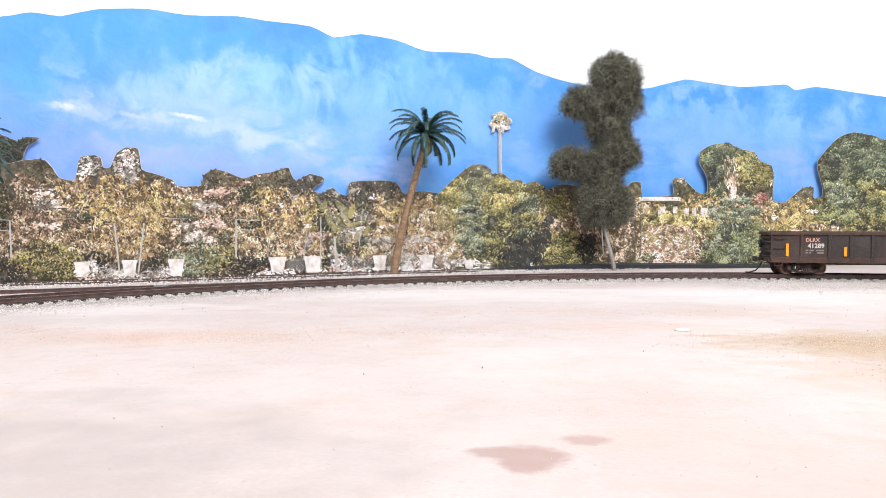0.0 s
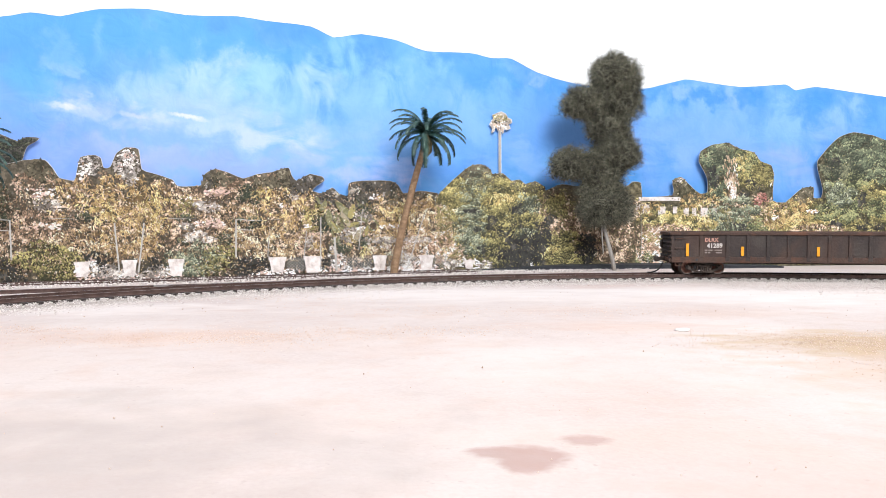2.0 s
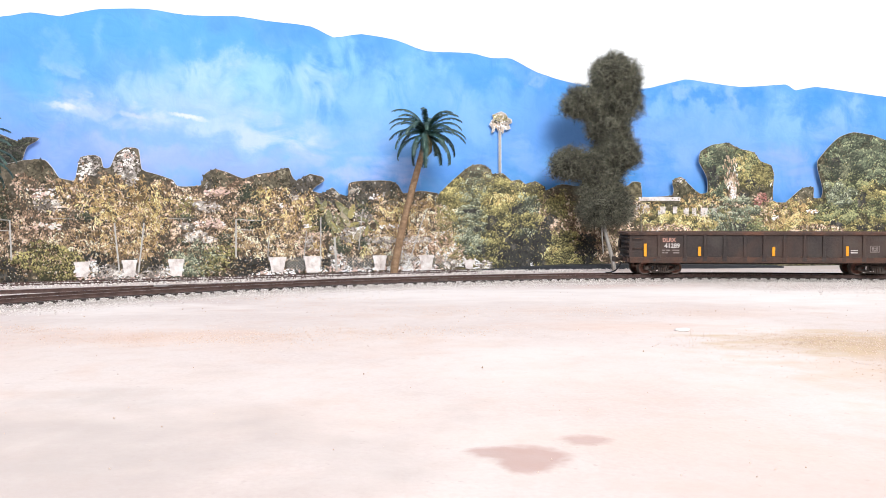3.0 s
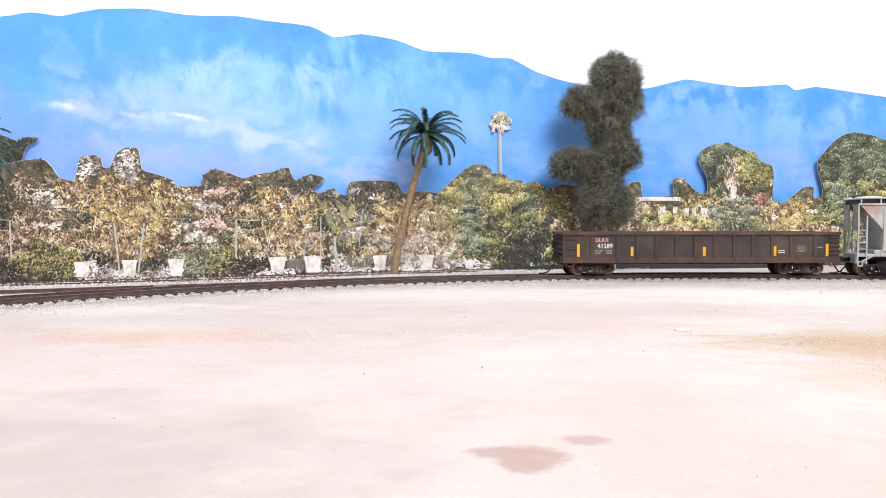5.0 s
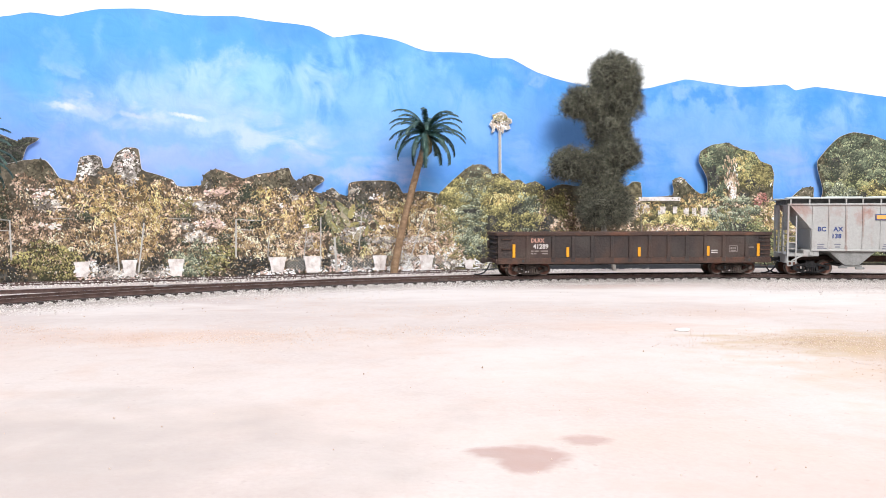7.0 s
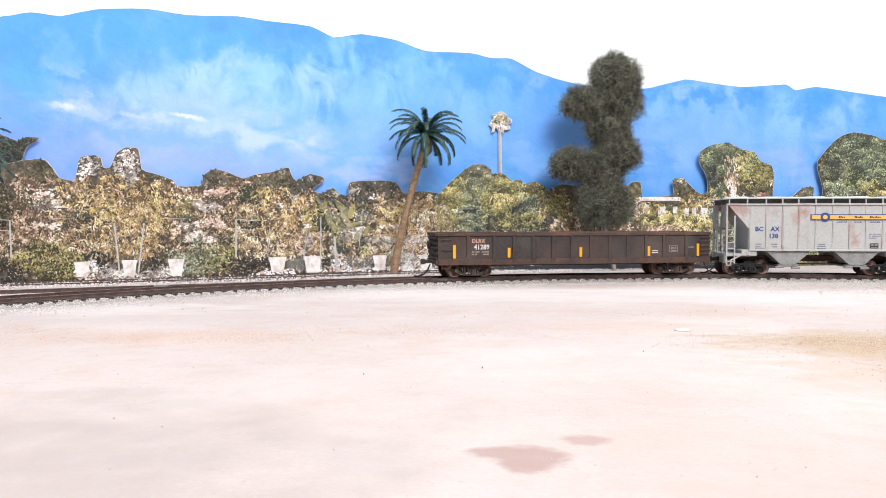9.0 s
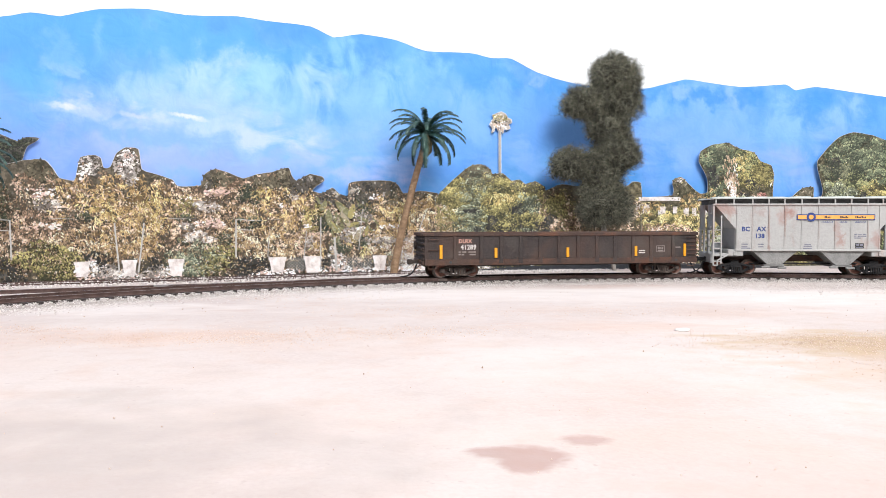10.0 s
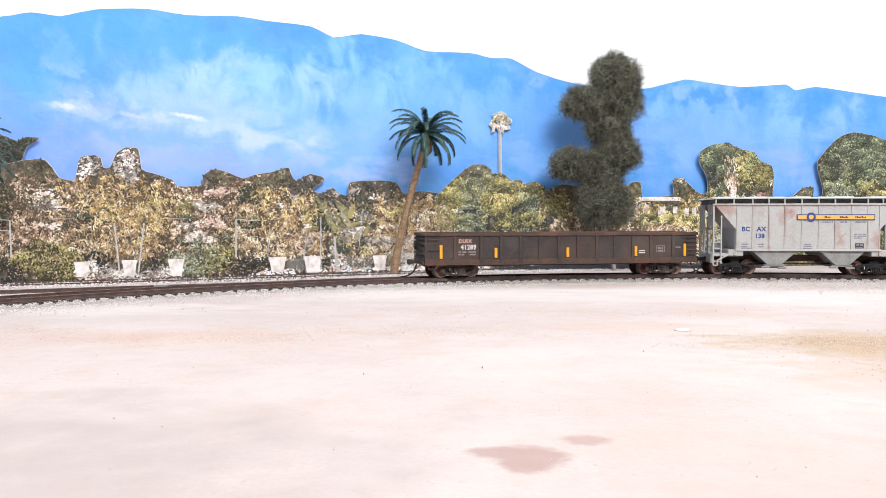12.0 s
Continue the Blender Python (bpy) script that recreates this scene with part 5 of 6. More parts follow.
def leaf_cutout():
    """A dark forked leaf cut from a printed photo, glued above the western bushes."""
    poly = [(-300, 60), (-300, 99), (-290, 98.5), (-285, 96.6), (-281, 94.5), (-277.5, 93.2), (-274.5, 95.4), (-270, 96.1), (-266.5, 95.6), (-268.5, 93), (-272.5, 90), (-274, 86), (-275.5, 80), (-277, 70)]
    ob = card("leaf_cutout", smoothed(poly, 2)[:-1] + [(-277, 60)], 0.0045, M["ink_shade_2"], 0.0006, None, "dark forked leaf cut from printed paper")
    tagged(ob, category="leaf cutout")
    printed_leaves(poly, [("shade", -285, 88, 20, 12), ("shadeleaf", -280, 86, 12, 8), ("shadeleaf", -272, 94, 8, 4)], 0.0045, ob, 41, 0.7)


leaf_cutout()


# ---- model trees ----
def frond(parent, at, heading, rise, length, droop, seed):
    """One arching plastic frond with toothed leaflets on both sides of its rib."""
    rnd = random.Random(seed)
    h, steps = Vector((math.cos(heading), math.sin(heading), 0)), 15
    pts, p, pitch = [], Vector(at), rise
    for i in range(steps + 1):
        pts.append(p.copy())
        p = p + (h * math.cos(pitch) + Vector((0, 0, math.sin(pitch)))) * length / steps
        pitch -= droop / steps * (0.5 + i / steps)
    bm = tube(bm0(), pts, [0.00055 * (1 - 0.75 * i / steps) for i in range(steps + 1)], 5)
    side = h.cross(Vector((0, 0, 1)))
    for i in range(1, steps):
        d = (pts[i + 1] - pts[i]).normalized()
        up = side.cross(d).normalized()
        reach = 0.0031 * math.sin(math.pi * (0.12 + 0.82 * i / steps)) ** 0.6
        for sg in (-1, 1):
            for half in (0, 0.33, 0.67):
                base = pts[i].lerp(pts[i + 1], half)
                tip = base + side * sg * reach * rnd.uniform(0.8, 1.1) + d * reach * 0.75 - up * reach * rnd.uniform(0.35, 0.75)
                w = length / steps * 0.2
                a, b = bm.verts.new(base - d * w), bm.verts.new(base + d * w)
                m1, m2 = bm.verts.new(base.lerp(tip, 0.55) + d * w * 0.9 + up * 0.0002), bm.verts.new(base.lerp(tip, 0.5) - d * w * 0.7 + up * 0.0002)
                c = bm.verts.new(tip)
                bm.faces.new((a, b, m1, m2)), bm.faces.new((m2, m1, c))
    return part("frond", bm, M["frond"], parent)


def palm(name, label, foot, lean, height, seed, fronds=30, length=0.031):
    tree = tagged(new(name), label, "palm tree")
    tree.location = foot
    bm, n, pts, rad = bm0(), 84, [], []
    for i in range(n + 1):
        t = i / n
        pts.append((lean * (t ** 1.25), 0.002 * math.sin(3 * t), height * t - 0.001))
        rad.append((0.0031 - 0.0009 * t) * (1.0 + (0.05 if i % 2 else -0.04)) + (0.0006 if t > 0.94 else 0))
    part("trunk", tube(bm, pts, rad, 14), M["trunk"], tree, "brown ringed plastic trunk")
    top = Vector(pts[-1])
    bm = bm0()
    bmesh.ops.create_icosphere(bm, subdivisions=2, radius=1)
    for v in bm.verts:
        v.co = Vector((v.co.x * 0.0046, v.co.y * 0.0046, v.co.z * 0.009)) * (1 + 0.2 * noise.noise(v.co * 3)) + top - Vector((0, 0, 0.004))
    part("crown_heart", bm, M["crown"], tree, "brown heart of the crown")
    rnd = random.Random(seed)
    for k in range(fronds):
        tier = k / fronds
        frond(tree, top + Vector((0, 0, 0.003 + 0.002 * tier)), k * 2.39996 + rnd.uniform(-0.2, 0.2), -0.3 + 1.7 * tier + rnd.uniform(-0.12, 0.12), length * rnd.uniform(0.88, 1.1), 1.75 + 0.5 * rnd.random() - 0.3 * (1 - tier), seed * 100 + k)
    return tree


palm("model_palm", "leaning plastic model palm with dark green fronds", (-0.0378, 0.578, 0), 0.0250, 0.1035, 3, 40, 0.0335)
palm("edge_palm", "plastic model palm standing by the bushes", (-0.284, 0.447, 0), -0.001, 0.0765, 8, 30, 0.036)


def clump(parent, mid, radii, count, seed):
    """A tuft of dry lichen: thin crooked twigs pointing out of a ball."""
    rnd, verts, faces = random.Random(seed), [], []
    # dark ball added among the twigs; its colour stands for the shade inside
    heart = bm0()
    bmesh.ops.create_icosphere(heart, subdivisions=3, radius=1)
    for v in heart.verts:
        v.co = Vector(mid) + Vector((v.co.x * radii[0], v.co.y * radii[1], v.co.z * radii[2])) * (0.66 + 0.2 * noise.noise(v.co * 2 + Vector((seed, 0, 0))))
    part("shade_core", heart, M["core_shade"], parent)
    for _ in range(count):
        d = Vector((rnd.gauss(0, 1), rnd.gauss(0, 1), rnd.gauss(0, 1))).normalized()
        depth = rnd.uniform(0.4, 1.0) ** 0.5
        wob = 1 + 0.28 * noise.noise(d * 1.7 + Vector((seed, 0, 0))) + 0.12 * noise.noise(d * 5 + Vector((seed, 3, 0)))
        p = Vector(mid) + Vector((d.x * radii[0], d.y * radii[1], d.z * radii[2])) * depth * wob
        stray = rnd.random() < 0.035
        t = (d * (2.2 if stray else 0.55) + Vector((rnd.gauss(0, 1), rnd.gauss(0, 1), rnd.gauss(0, 1))) * 0.6).normalized()
        l, w = rnd.uniform(0.0045, 0.0125) * (1.35 if stray else 1), rnd.uniform(0.00008, 0.00019)
        bend = Vector((rnd.gauss(0, 1), rnd.gauss(0, 1), rnd.gauss(0, 1))) * l * 0.22
        u = t.orthogonal().normalized()
        v = t.cross(u)
        k = len(verts)
        for j, (q, r) in enumerate(((p - t * l * 0.5, w), (p + bend, w * 0.85), (p + t * l * 0.5, w * 0.35))):
            for a in (0, 2.094, 4.189):
                verts.append(tuple(q + (u * math.cos(a) + v * math.sin(a)) * r))
        for j in (0, 3):
            for i in range(3):
                faces.append((k + j + i, k + j + (i + 1) % 3, k + j + 3 + (i + 1) % 3, k + j + 3 + i))
        if rnd.random() < 0.6:                 # a fork
            q = p + bend
            e = q + (t + u * rnd.choice((-0.9, 0.9)) + v * rnd.uniform(-0.5, 0.5)).normalized() * l * 0.45
            k = len(verts)
            verts += [tuple(q + u * w), tuple(q - u * w), tuple(q + v * w), tuple(e)]
            faces += [(k, k + 1, k + 3), (k + 1, k + 2, k + 3), (k + 2, k, k + 3)]
    return raw("lichen_clump", verts, faces, M["twig"], parent)


def lichen_tree():
    tree = tagged(new("lichen_tree"), "tall dark grey-green lichen tree on a thin pale trunk", "tree")
    tree.location = (0.1410, 0.620, 0)
    bm = tube(bm0(), [(0.0, 0, -0.001), (-0.002, 0, 0.01), (-0.006, 0, 0.024), (-0.0095, 0, 0.038), (-0.008, 0, 0.06), (-0.004, 0, 0.09), (-0.003, 0, 0.14)], [0.0019, 0.0017, 0.0016, 0.0015, 0.0013, 0.001, 0.0006], 9)
    part("trunk", bm, M["wood"], tree, "thin pale weathered trunk", smooth=True)
    part("branch", tube(bm0(), [(-0.0095, -0.001, 0.014), (-0.0105, -0.001, 0.025), (-0.011, 0, 0.038)], [0.0005, 0.0006, 0.0007], 6), M["wood"], tree)
    part("branch", tube(bm0(), [(-0.008, 0, 0.062), (-0.02, 0, 0.075), (-0.035, 0, 0.085)], [0.001, 0.0008, 0.0005], 6), M["wood"], tree)
    part("branch", tube(bm0(), [(-0.005, 0, 0.12), (-0.015, 0, 0.13), (-0.024, 0, 0.136)], [0.0009, 0.0007, 0.0005], 6), M["wood"], tree)
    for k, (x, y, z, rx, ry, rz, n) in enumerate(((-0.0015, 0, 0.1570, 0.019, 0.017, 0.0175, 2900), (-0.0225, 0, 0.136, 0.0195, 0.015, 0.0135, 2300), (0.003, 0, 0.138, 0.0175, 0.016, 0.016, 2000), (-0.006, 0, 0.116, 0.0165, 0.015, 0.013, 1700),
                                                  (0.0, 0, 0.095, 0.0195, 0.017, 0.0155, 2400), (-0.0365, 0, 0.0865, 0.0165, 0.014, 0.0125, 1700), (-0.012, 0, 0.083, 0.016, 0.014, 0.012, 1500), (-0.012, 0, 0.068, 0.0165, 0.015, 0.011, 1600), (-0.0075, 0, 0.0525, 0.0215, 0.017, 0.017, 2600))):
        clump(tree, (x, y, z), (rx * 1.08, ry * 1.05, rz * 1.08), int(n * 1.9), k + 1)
    return tree


lichen_tree()

# ---- rolling stock (x along the wagon, -y the side in view, z from the rail tops) ----
WHEEL_R = 0.0048
WHEELSETS = []


def wheelset(parent, x):
    """An axle with two flanged wheels; x is its place on the truck."""
    ws = new("wheelset")
    ws.parent = parent
    ws.location = (x, 0, WHEEL_R)
    for sg in (-1, 1):
        prof = [(0.0012, sg * 0.0103), (0.0016, sg * 0.0100), (0.0030, sg * 0.0096), (0.0040, sg * 0.0099), (0.0046, sg * 0.0101), (WHEEL_R, sg * 0.0099), (WHEEL_R, sg * 0.0082), (0.0054, sg * 0.0078), (0.0054, sg * 0.0074), (0.0040, sg * 0.0074), (0.001, sg * 0.0074)]
        if sg > 0:
            prof = prof[::-1]
        bm = turned(bm0(), prof, 32)
        for f in bm.faces:
            r = max(math.hypot(v.co.x, v.co.z) for v in f.verts)
            f.material_index = 1 if r > 0.0046 else 0
        for k in range(4):                      # cast ribs on the plate, so that its turning shows
            a = k * math.pi / 2
            q = Vector((math.cos(a), 0, math.sin(a)))
            rod(bm, q * 0.0016 + Vector((0, sg * 0.0099, 0)), q * 0.0037 + Vector((0, sg * 0.0097, 0)), 0.00022, n=5)
        part("wheel", bm, [M["wheel"], M["tread"]], ws)
    part("axle", rod(bm0(), (0, -0.0112, 0), (0, 0.0112, 0), 0.0009, n=10), M["truck"], ws)
    WHEELSETS.append((ws, x))
    return ws


def truck(car, x, turn, material, half=0.0105):
    """A freight truck: two side frames, bolster, springs, two wheelsets."""
    tk = new("truck")
    tk.parent = car
    tk.matrix_basis = pose(x, 0, 0, 0, 0, turn)
    for sg in (-1, 1):
        y0, y1 = sorted((sg * 0.0112, sg * 0.0130))
        h = half
        bm = prism(bm0(), [(-h - 0.0012, 0.0050), (-h - 0.0012, 0.0062), (-0.0042, 0.0079), (0.0042, 0.0079), (h + 0.0012, 0.0062), (h + 0.0012, 0.0050), (0.0040, 0.0064), (-0.0040, 0.0064)], y0, y1)
        prism(bm, [(-h - 0.0005, 0.0036), (-h + 0.0012, 0.0046), (-0.0040, 0.0024), (0.0040, 0.0024), (h - 0.0012, 0.0046), (h + 0.0005, 0.0036), (0.0046, 0.0011), (-0.0046, 0.0011)], y0, y1)
        for dx in (-0.0044, 0.0044):
            box(bm, dx - 0.0007, dx + 0.0007, y0 + 0.0001, y1 - 0.0001, 0.0018, 0.0072)
        for dx in (-h, h):
            box(bm, dx - 0.0017, dx + 0.0017, y0 - 0.0002, y1 + 0.0002, 0.0034, 0.0063, 0.0003)
        part("side_frame", bm, material, tk)
        y, bm = sg * 0.0136, bm0()
        for dx in (-0.0022, -0.0007, 0.0008, 0.0023):
            rod(bm, (dx, y, 0.0020), (dx, y, 0.0050), 0.0006, n=8)
        box(bm, -0.0036, 0.0036, min(y * 0.97, y * 1.03), max(y * 0.97, y * 1.03), 0.0050, 0.0068, 0.0002)
        for a, b, c, d in ((-half + 0.002, 0.0057, -0.004, 0.0068), (half - 0.002, 0.0057, 0.004, 0.0068), (-half + 0.002, 0.0043, -0.004, 0.0019), (half - 0.002, 0.0043, 0.004, 0.0019)):
            rod(bm, (a, y * 0.97, b), (c, y * 0.97, d), 0.0004, n=6)
        part("spring_group", bm, material, tk)
        for dx in (-half, half):
            part("bearing_cap", rod(bm0(), (dx, y - 0.0008, WHEEL_R), (dx, y + 0.0008, WHEEL_R), 0.0013, n=12), material, tk)
    part("bolster", box(bm0(), -0.003, 0.003, -0.0125, 0.0125, 0.0055, 0.0095, 0.0004), material, tk)
    for dx in (-half, half):
        wheelset(tk, dx)
    return tk


def coupler(car, x, sg, material, hose=True):
    bm = box(bm0(), min(x - sg * 0.004, x), max(x - sg * 0.004, x), -0.0028, 0.0028, 0.0085, 0.0118, 0.0003)
    box(bm, min(x, x + sg * 0.005), max(x, x + sg * 0.005), -0.0012, 0.0012, 0.0088, 0.0112, 0.0003)
    box(bm, min(x + sg * 0.0045, x + sg * 0.0075), max(x + sg * 0.0045, x + sg * 0.0075), -0.0024, 0.0014, 0.0082, 0.0118, 0.0005)
    part("coupler", bm, material, car, "rusty knuckle coupler")
    if hose:
        pts = [(x + sg * 0.002, -0.005, 0.0085), (x + sg * 0.0035, -0.005, 0.005), (x + sg * 0.006, -0.0045, 0.002), (x + sg * 0.010, -0.004, 0.0006), (x + sg * 0.0125, -0.004, 0.0008)]
        part("air_hose", tube(bm0(), pts, [0.0005] * 5, 7), M["truck_black"], car, "thin black air hose", smooth=True)


RIBS = (-0.0736, -0.0565, -0.0434, -0.0304, -0.0171, -0.0045, 0.0087, 0.0217, 0.0343, 0.0472, 0.0600, 0.0761)


def gondola():
    car = tagged(new("gondola_wagon"), "rusty brown model gondola wagon with yellow reflector strips", "freight wagon")
    L, W, zb, zt = 0.093, 0.0183, 0.0086, 0.0290
    for sg in (-1, 1):
        y0, y1 = sorted((sg * (W - 0.0011), sg * (W - 0.0004)))
        part("side_panel", box(bm0(), -L, L, y0, y1, 0.0115, 0.0275), M["gondola"], car)
        y0, y1 = sorted((sg * (W - 0.0013), sg * (W + 0.0006)))
        part("top_chord", box(bm0(), -L - 0.0006, L + 0.0006, y0, y1, 0.0268, zt, 0.0003), M["sill"], car)
        y0, y1 = sorted((sg * (W - 0.0013), sg * (W + 0.0003)))
        bm = box(bm0(), -L, L, y0, y1, zb, 0.0122, 0.0002)
        y0, y1 = sorted((sg * (W - 0.0013), sg * (W + 0.0006)))
        box(bm, -L, L, y0, y1, zb - 0.0001, zb + 0.0007)
        part("side_sill", bm, M["sill"], car)
        for r in RIBS:
            y0, y1 = sorted((sg * (W - 0.0008), sg * (W + 0.0004)))
            bm = box(bm0(), r - 0.0011, r + 0.0011, y0, y1, 0.0116, 0.0270, 0.0003)
            box(bm, r - 0.0017, r + 0.0017, y0, y1 + 0.0002 if sg > 0 else y1, 0.0092, 0.0128, 0.0004)
            part("rib", bm, M["gondola"], car)
            bm = bm0()
            for dx in (-0.0021, 0.0021):
                rod(bm, (r + dx, sg * (W + 0.0001), 0.0128), (r + dx, sg * (W + 0.0006), 0.0128), 0.00035, n=6)
            part("rivet", bm, M["sill"], car)
        for x0, x1, zs in ((-0.0905, -0.0842, (0.0182, 0.0247)), (0.0855, 0.0925, (0.0145, 0.0172, 0.020, 0.0228, 0.0255))):
            for z in zs:
                bm = rod(bm0(), (x0, sg * (W + 0.001), z), (x1, sg * (W + 0.001), z), 0.0003, n=6)
                for x in (x0, x1):
                    rod(bm, (x, sg * (W - 0.0006), z), (x, sg * (W + 0.001), z), 0.0003, n=6)
                part("grab_iron", bm, M["sill"], car)
        for x0 in (-0.0905, 0.0865):
            bm = bm0()
            for a, b in (((x0, 0.0088), (x0, 0.0062)), ((x0, 0.0062), (x0 + 0.005, 0.0062)), ((x0 + 0.005, 0.0062), (x0 + 0.005, 0.0088))):
                rod(bm, (a[0], sg * W, a[1]), (b[0], sg * W, b[1]), 0.0003, n=6)
            part("stirrup_step", bm, M["sill"], car)
    for sg in (-1, 1):
        x0, x1 = sorted((sg * (L - 0.0009), sg * L))
        part("end_panel", box(bm0(), x0, x1, -W + 0.0012, W - 0.0012, 0.0100, 0.0275), M["gondola"], car)
        for z in (0.0125, 0.0158, 0.0190, 0.0222, 0.0252):
            x0, x1 = sorted((sg * L, sg * (L + 0.0012)))
            part("end_rib", box(bm0(), x0, x1, -W + 0.0012, W - 0.0012, z - 0.0008, z + 0.0008, 0.0004), M["gondola"], car)
        x0, x1 = sorted((sg * (L - 0.001), sg * (L + 0.0014)))
        part("end_chord", box(bm0(), x0, x1, -W, W, 0.0268, zt - 0.0001, 0.0003), M["sill"], car)
        part("end_sill", box(bm0(), x0, x1, -W + 0.001, W - 0.001, zb, 0.0115, 0.0003), M["sill"], car)
        coupler(car, sg * (L + 0.001), sg, M["truck"])
    bm = rod(bm0(), (-L - 0.0012, 0.009, 0.0205), (-L - 0.0024, 0.009, 0.0205), 0.0030, n=18)
    part("brake_wheel", bm, M["truck"], car)
    part("floor_plate", box(bm0(), -L + 0.001, L - 0.001, -W + 0.0012, W - 0.0012, 0.0098, 0.0110), M["inside"], car, "dark rusty floor of the wagon")
    part("centre_sill", box(bm0(), -L + 0.002, L - 0.002, -0.003, 0.003, 0.0068, 0.0099, 0.0003), M["truck"], car)
    bm = bm0()
    for x in (-0.05, -0.03, -0.01, 0.01, 0.03, 0.05):
        box(bm, x - 0.0008, x + 0.0008, -W + 0.0015, W - 0.0015, 0.0082, 0.0099)
    part("cross_bearer", bm, M["truck"], car)
    t = math.degrees(math.asin(0.072 / TRACK_R))
    truck(car, -0.072, t, M["truck"])
    truck(car, 0.072, -t, M["truck"])
    y = -W - 0.0002
    for x, z0, z1 in ((-0.0826, 0.0127, 0.0212), (-0.0468, 0.0130, 0.0192), (0.0016, 0.0130, 0.0192), (0.0492, 0.0132, 0.0197), (0.0845, 0.0128, 0.0212)):
        part("reflector_strip", box(bm0(), x - 0.0009, x + 0.0009, y - 0.0001, y + 0.0008, z0, z1), M["yellow"], car, "yellow reflector strip")
    f = -W + 0.00035
    writing("DLRX", 0.0036, M["red_letter"], car, -0.0712, f, 0.0225, "faded reddish white lettering", squeeze=0.95)
    writing("41289", 0.0043, M["white"], car, -0.0698, f, 0.0184, "worn white lettering", squeeze=0.95)
    bm = bm0()
    for x0, x1, z in ((-0.0712, -0.0695, 0.0163), (-0.0688, -0.0662, 0.0163), (-0.0648, -0.0600, 0.0163), (-0.0712, -0.0698, 0.0147), (-0.0692, -0.0676, 0.0147), (-0.0640, -0.0600, 0.0147)):
        box(bm, x0, x1, f - 0.0001, f + 0.0001, z, z + 0.0009)
    part("stencil_bars", bm, M["dim"], car, "small unreadable stencil lines")
    part("data_plate", box(bm0(), 0.0516, 0.0560, f - 0.0001, f + 0.0001, 0.0150, 0.0158), M["white"], car)
    part("data_plate", box(bm0(), 0.0516, 0.0560, f - 0.0001, f + 0.0001, 0.0165, 0.0171), M["white"], car)
    bm = bm0()
    for x0, x1, z0, z1 in ((0.0640, 0.0700, 0.0196, 0.0200), (0.0640, 0.0700, 0.0156, 0.0160), (0.0640, 0.0644, 0.0156, 0.0200), (0.0696, 0.0700, 0.0156, 0.0200), (0.0651, 0.0664, 0.0175, 0.0190), (0.0668, 0.0676, 0.0178, 0.0188), (0.0679, 0.0689, 0.0175, 0.0190), (0.0652, 0.0690, 0.0163, 0.0170)):
        box(bm, x0, x1, f - 0.0001, f + 0.0001, z0, z1)
    part("stencil_box", bm, M["dim"], car, "white framed stencil panel")
    part("stencil_bars", box(bm0(), 0.0778, 0.0816, f - 0.0001, f + 0.0001, 0.0185, 0.0192), M["dim"], car)
    for x in (-0.0765, 0.0782):
        part("drain_hole", rod(bm0(), (x, y - 0.0003, 0.0103), (x, y + 0.0004, 0.0103), 0.0009, n=12), M["ink"], car)
    return car


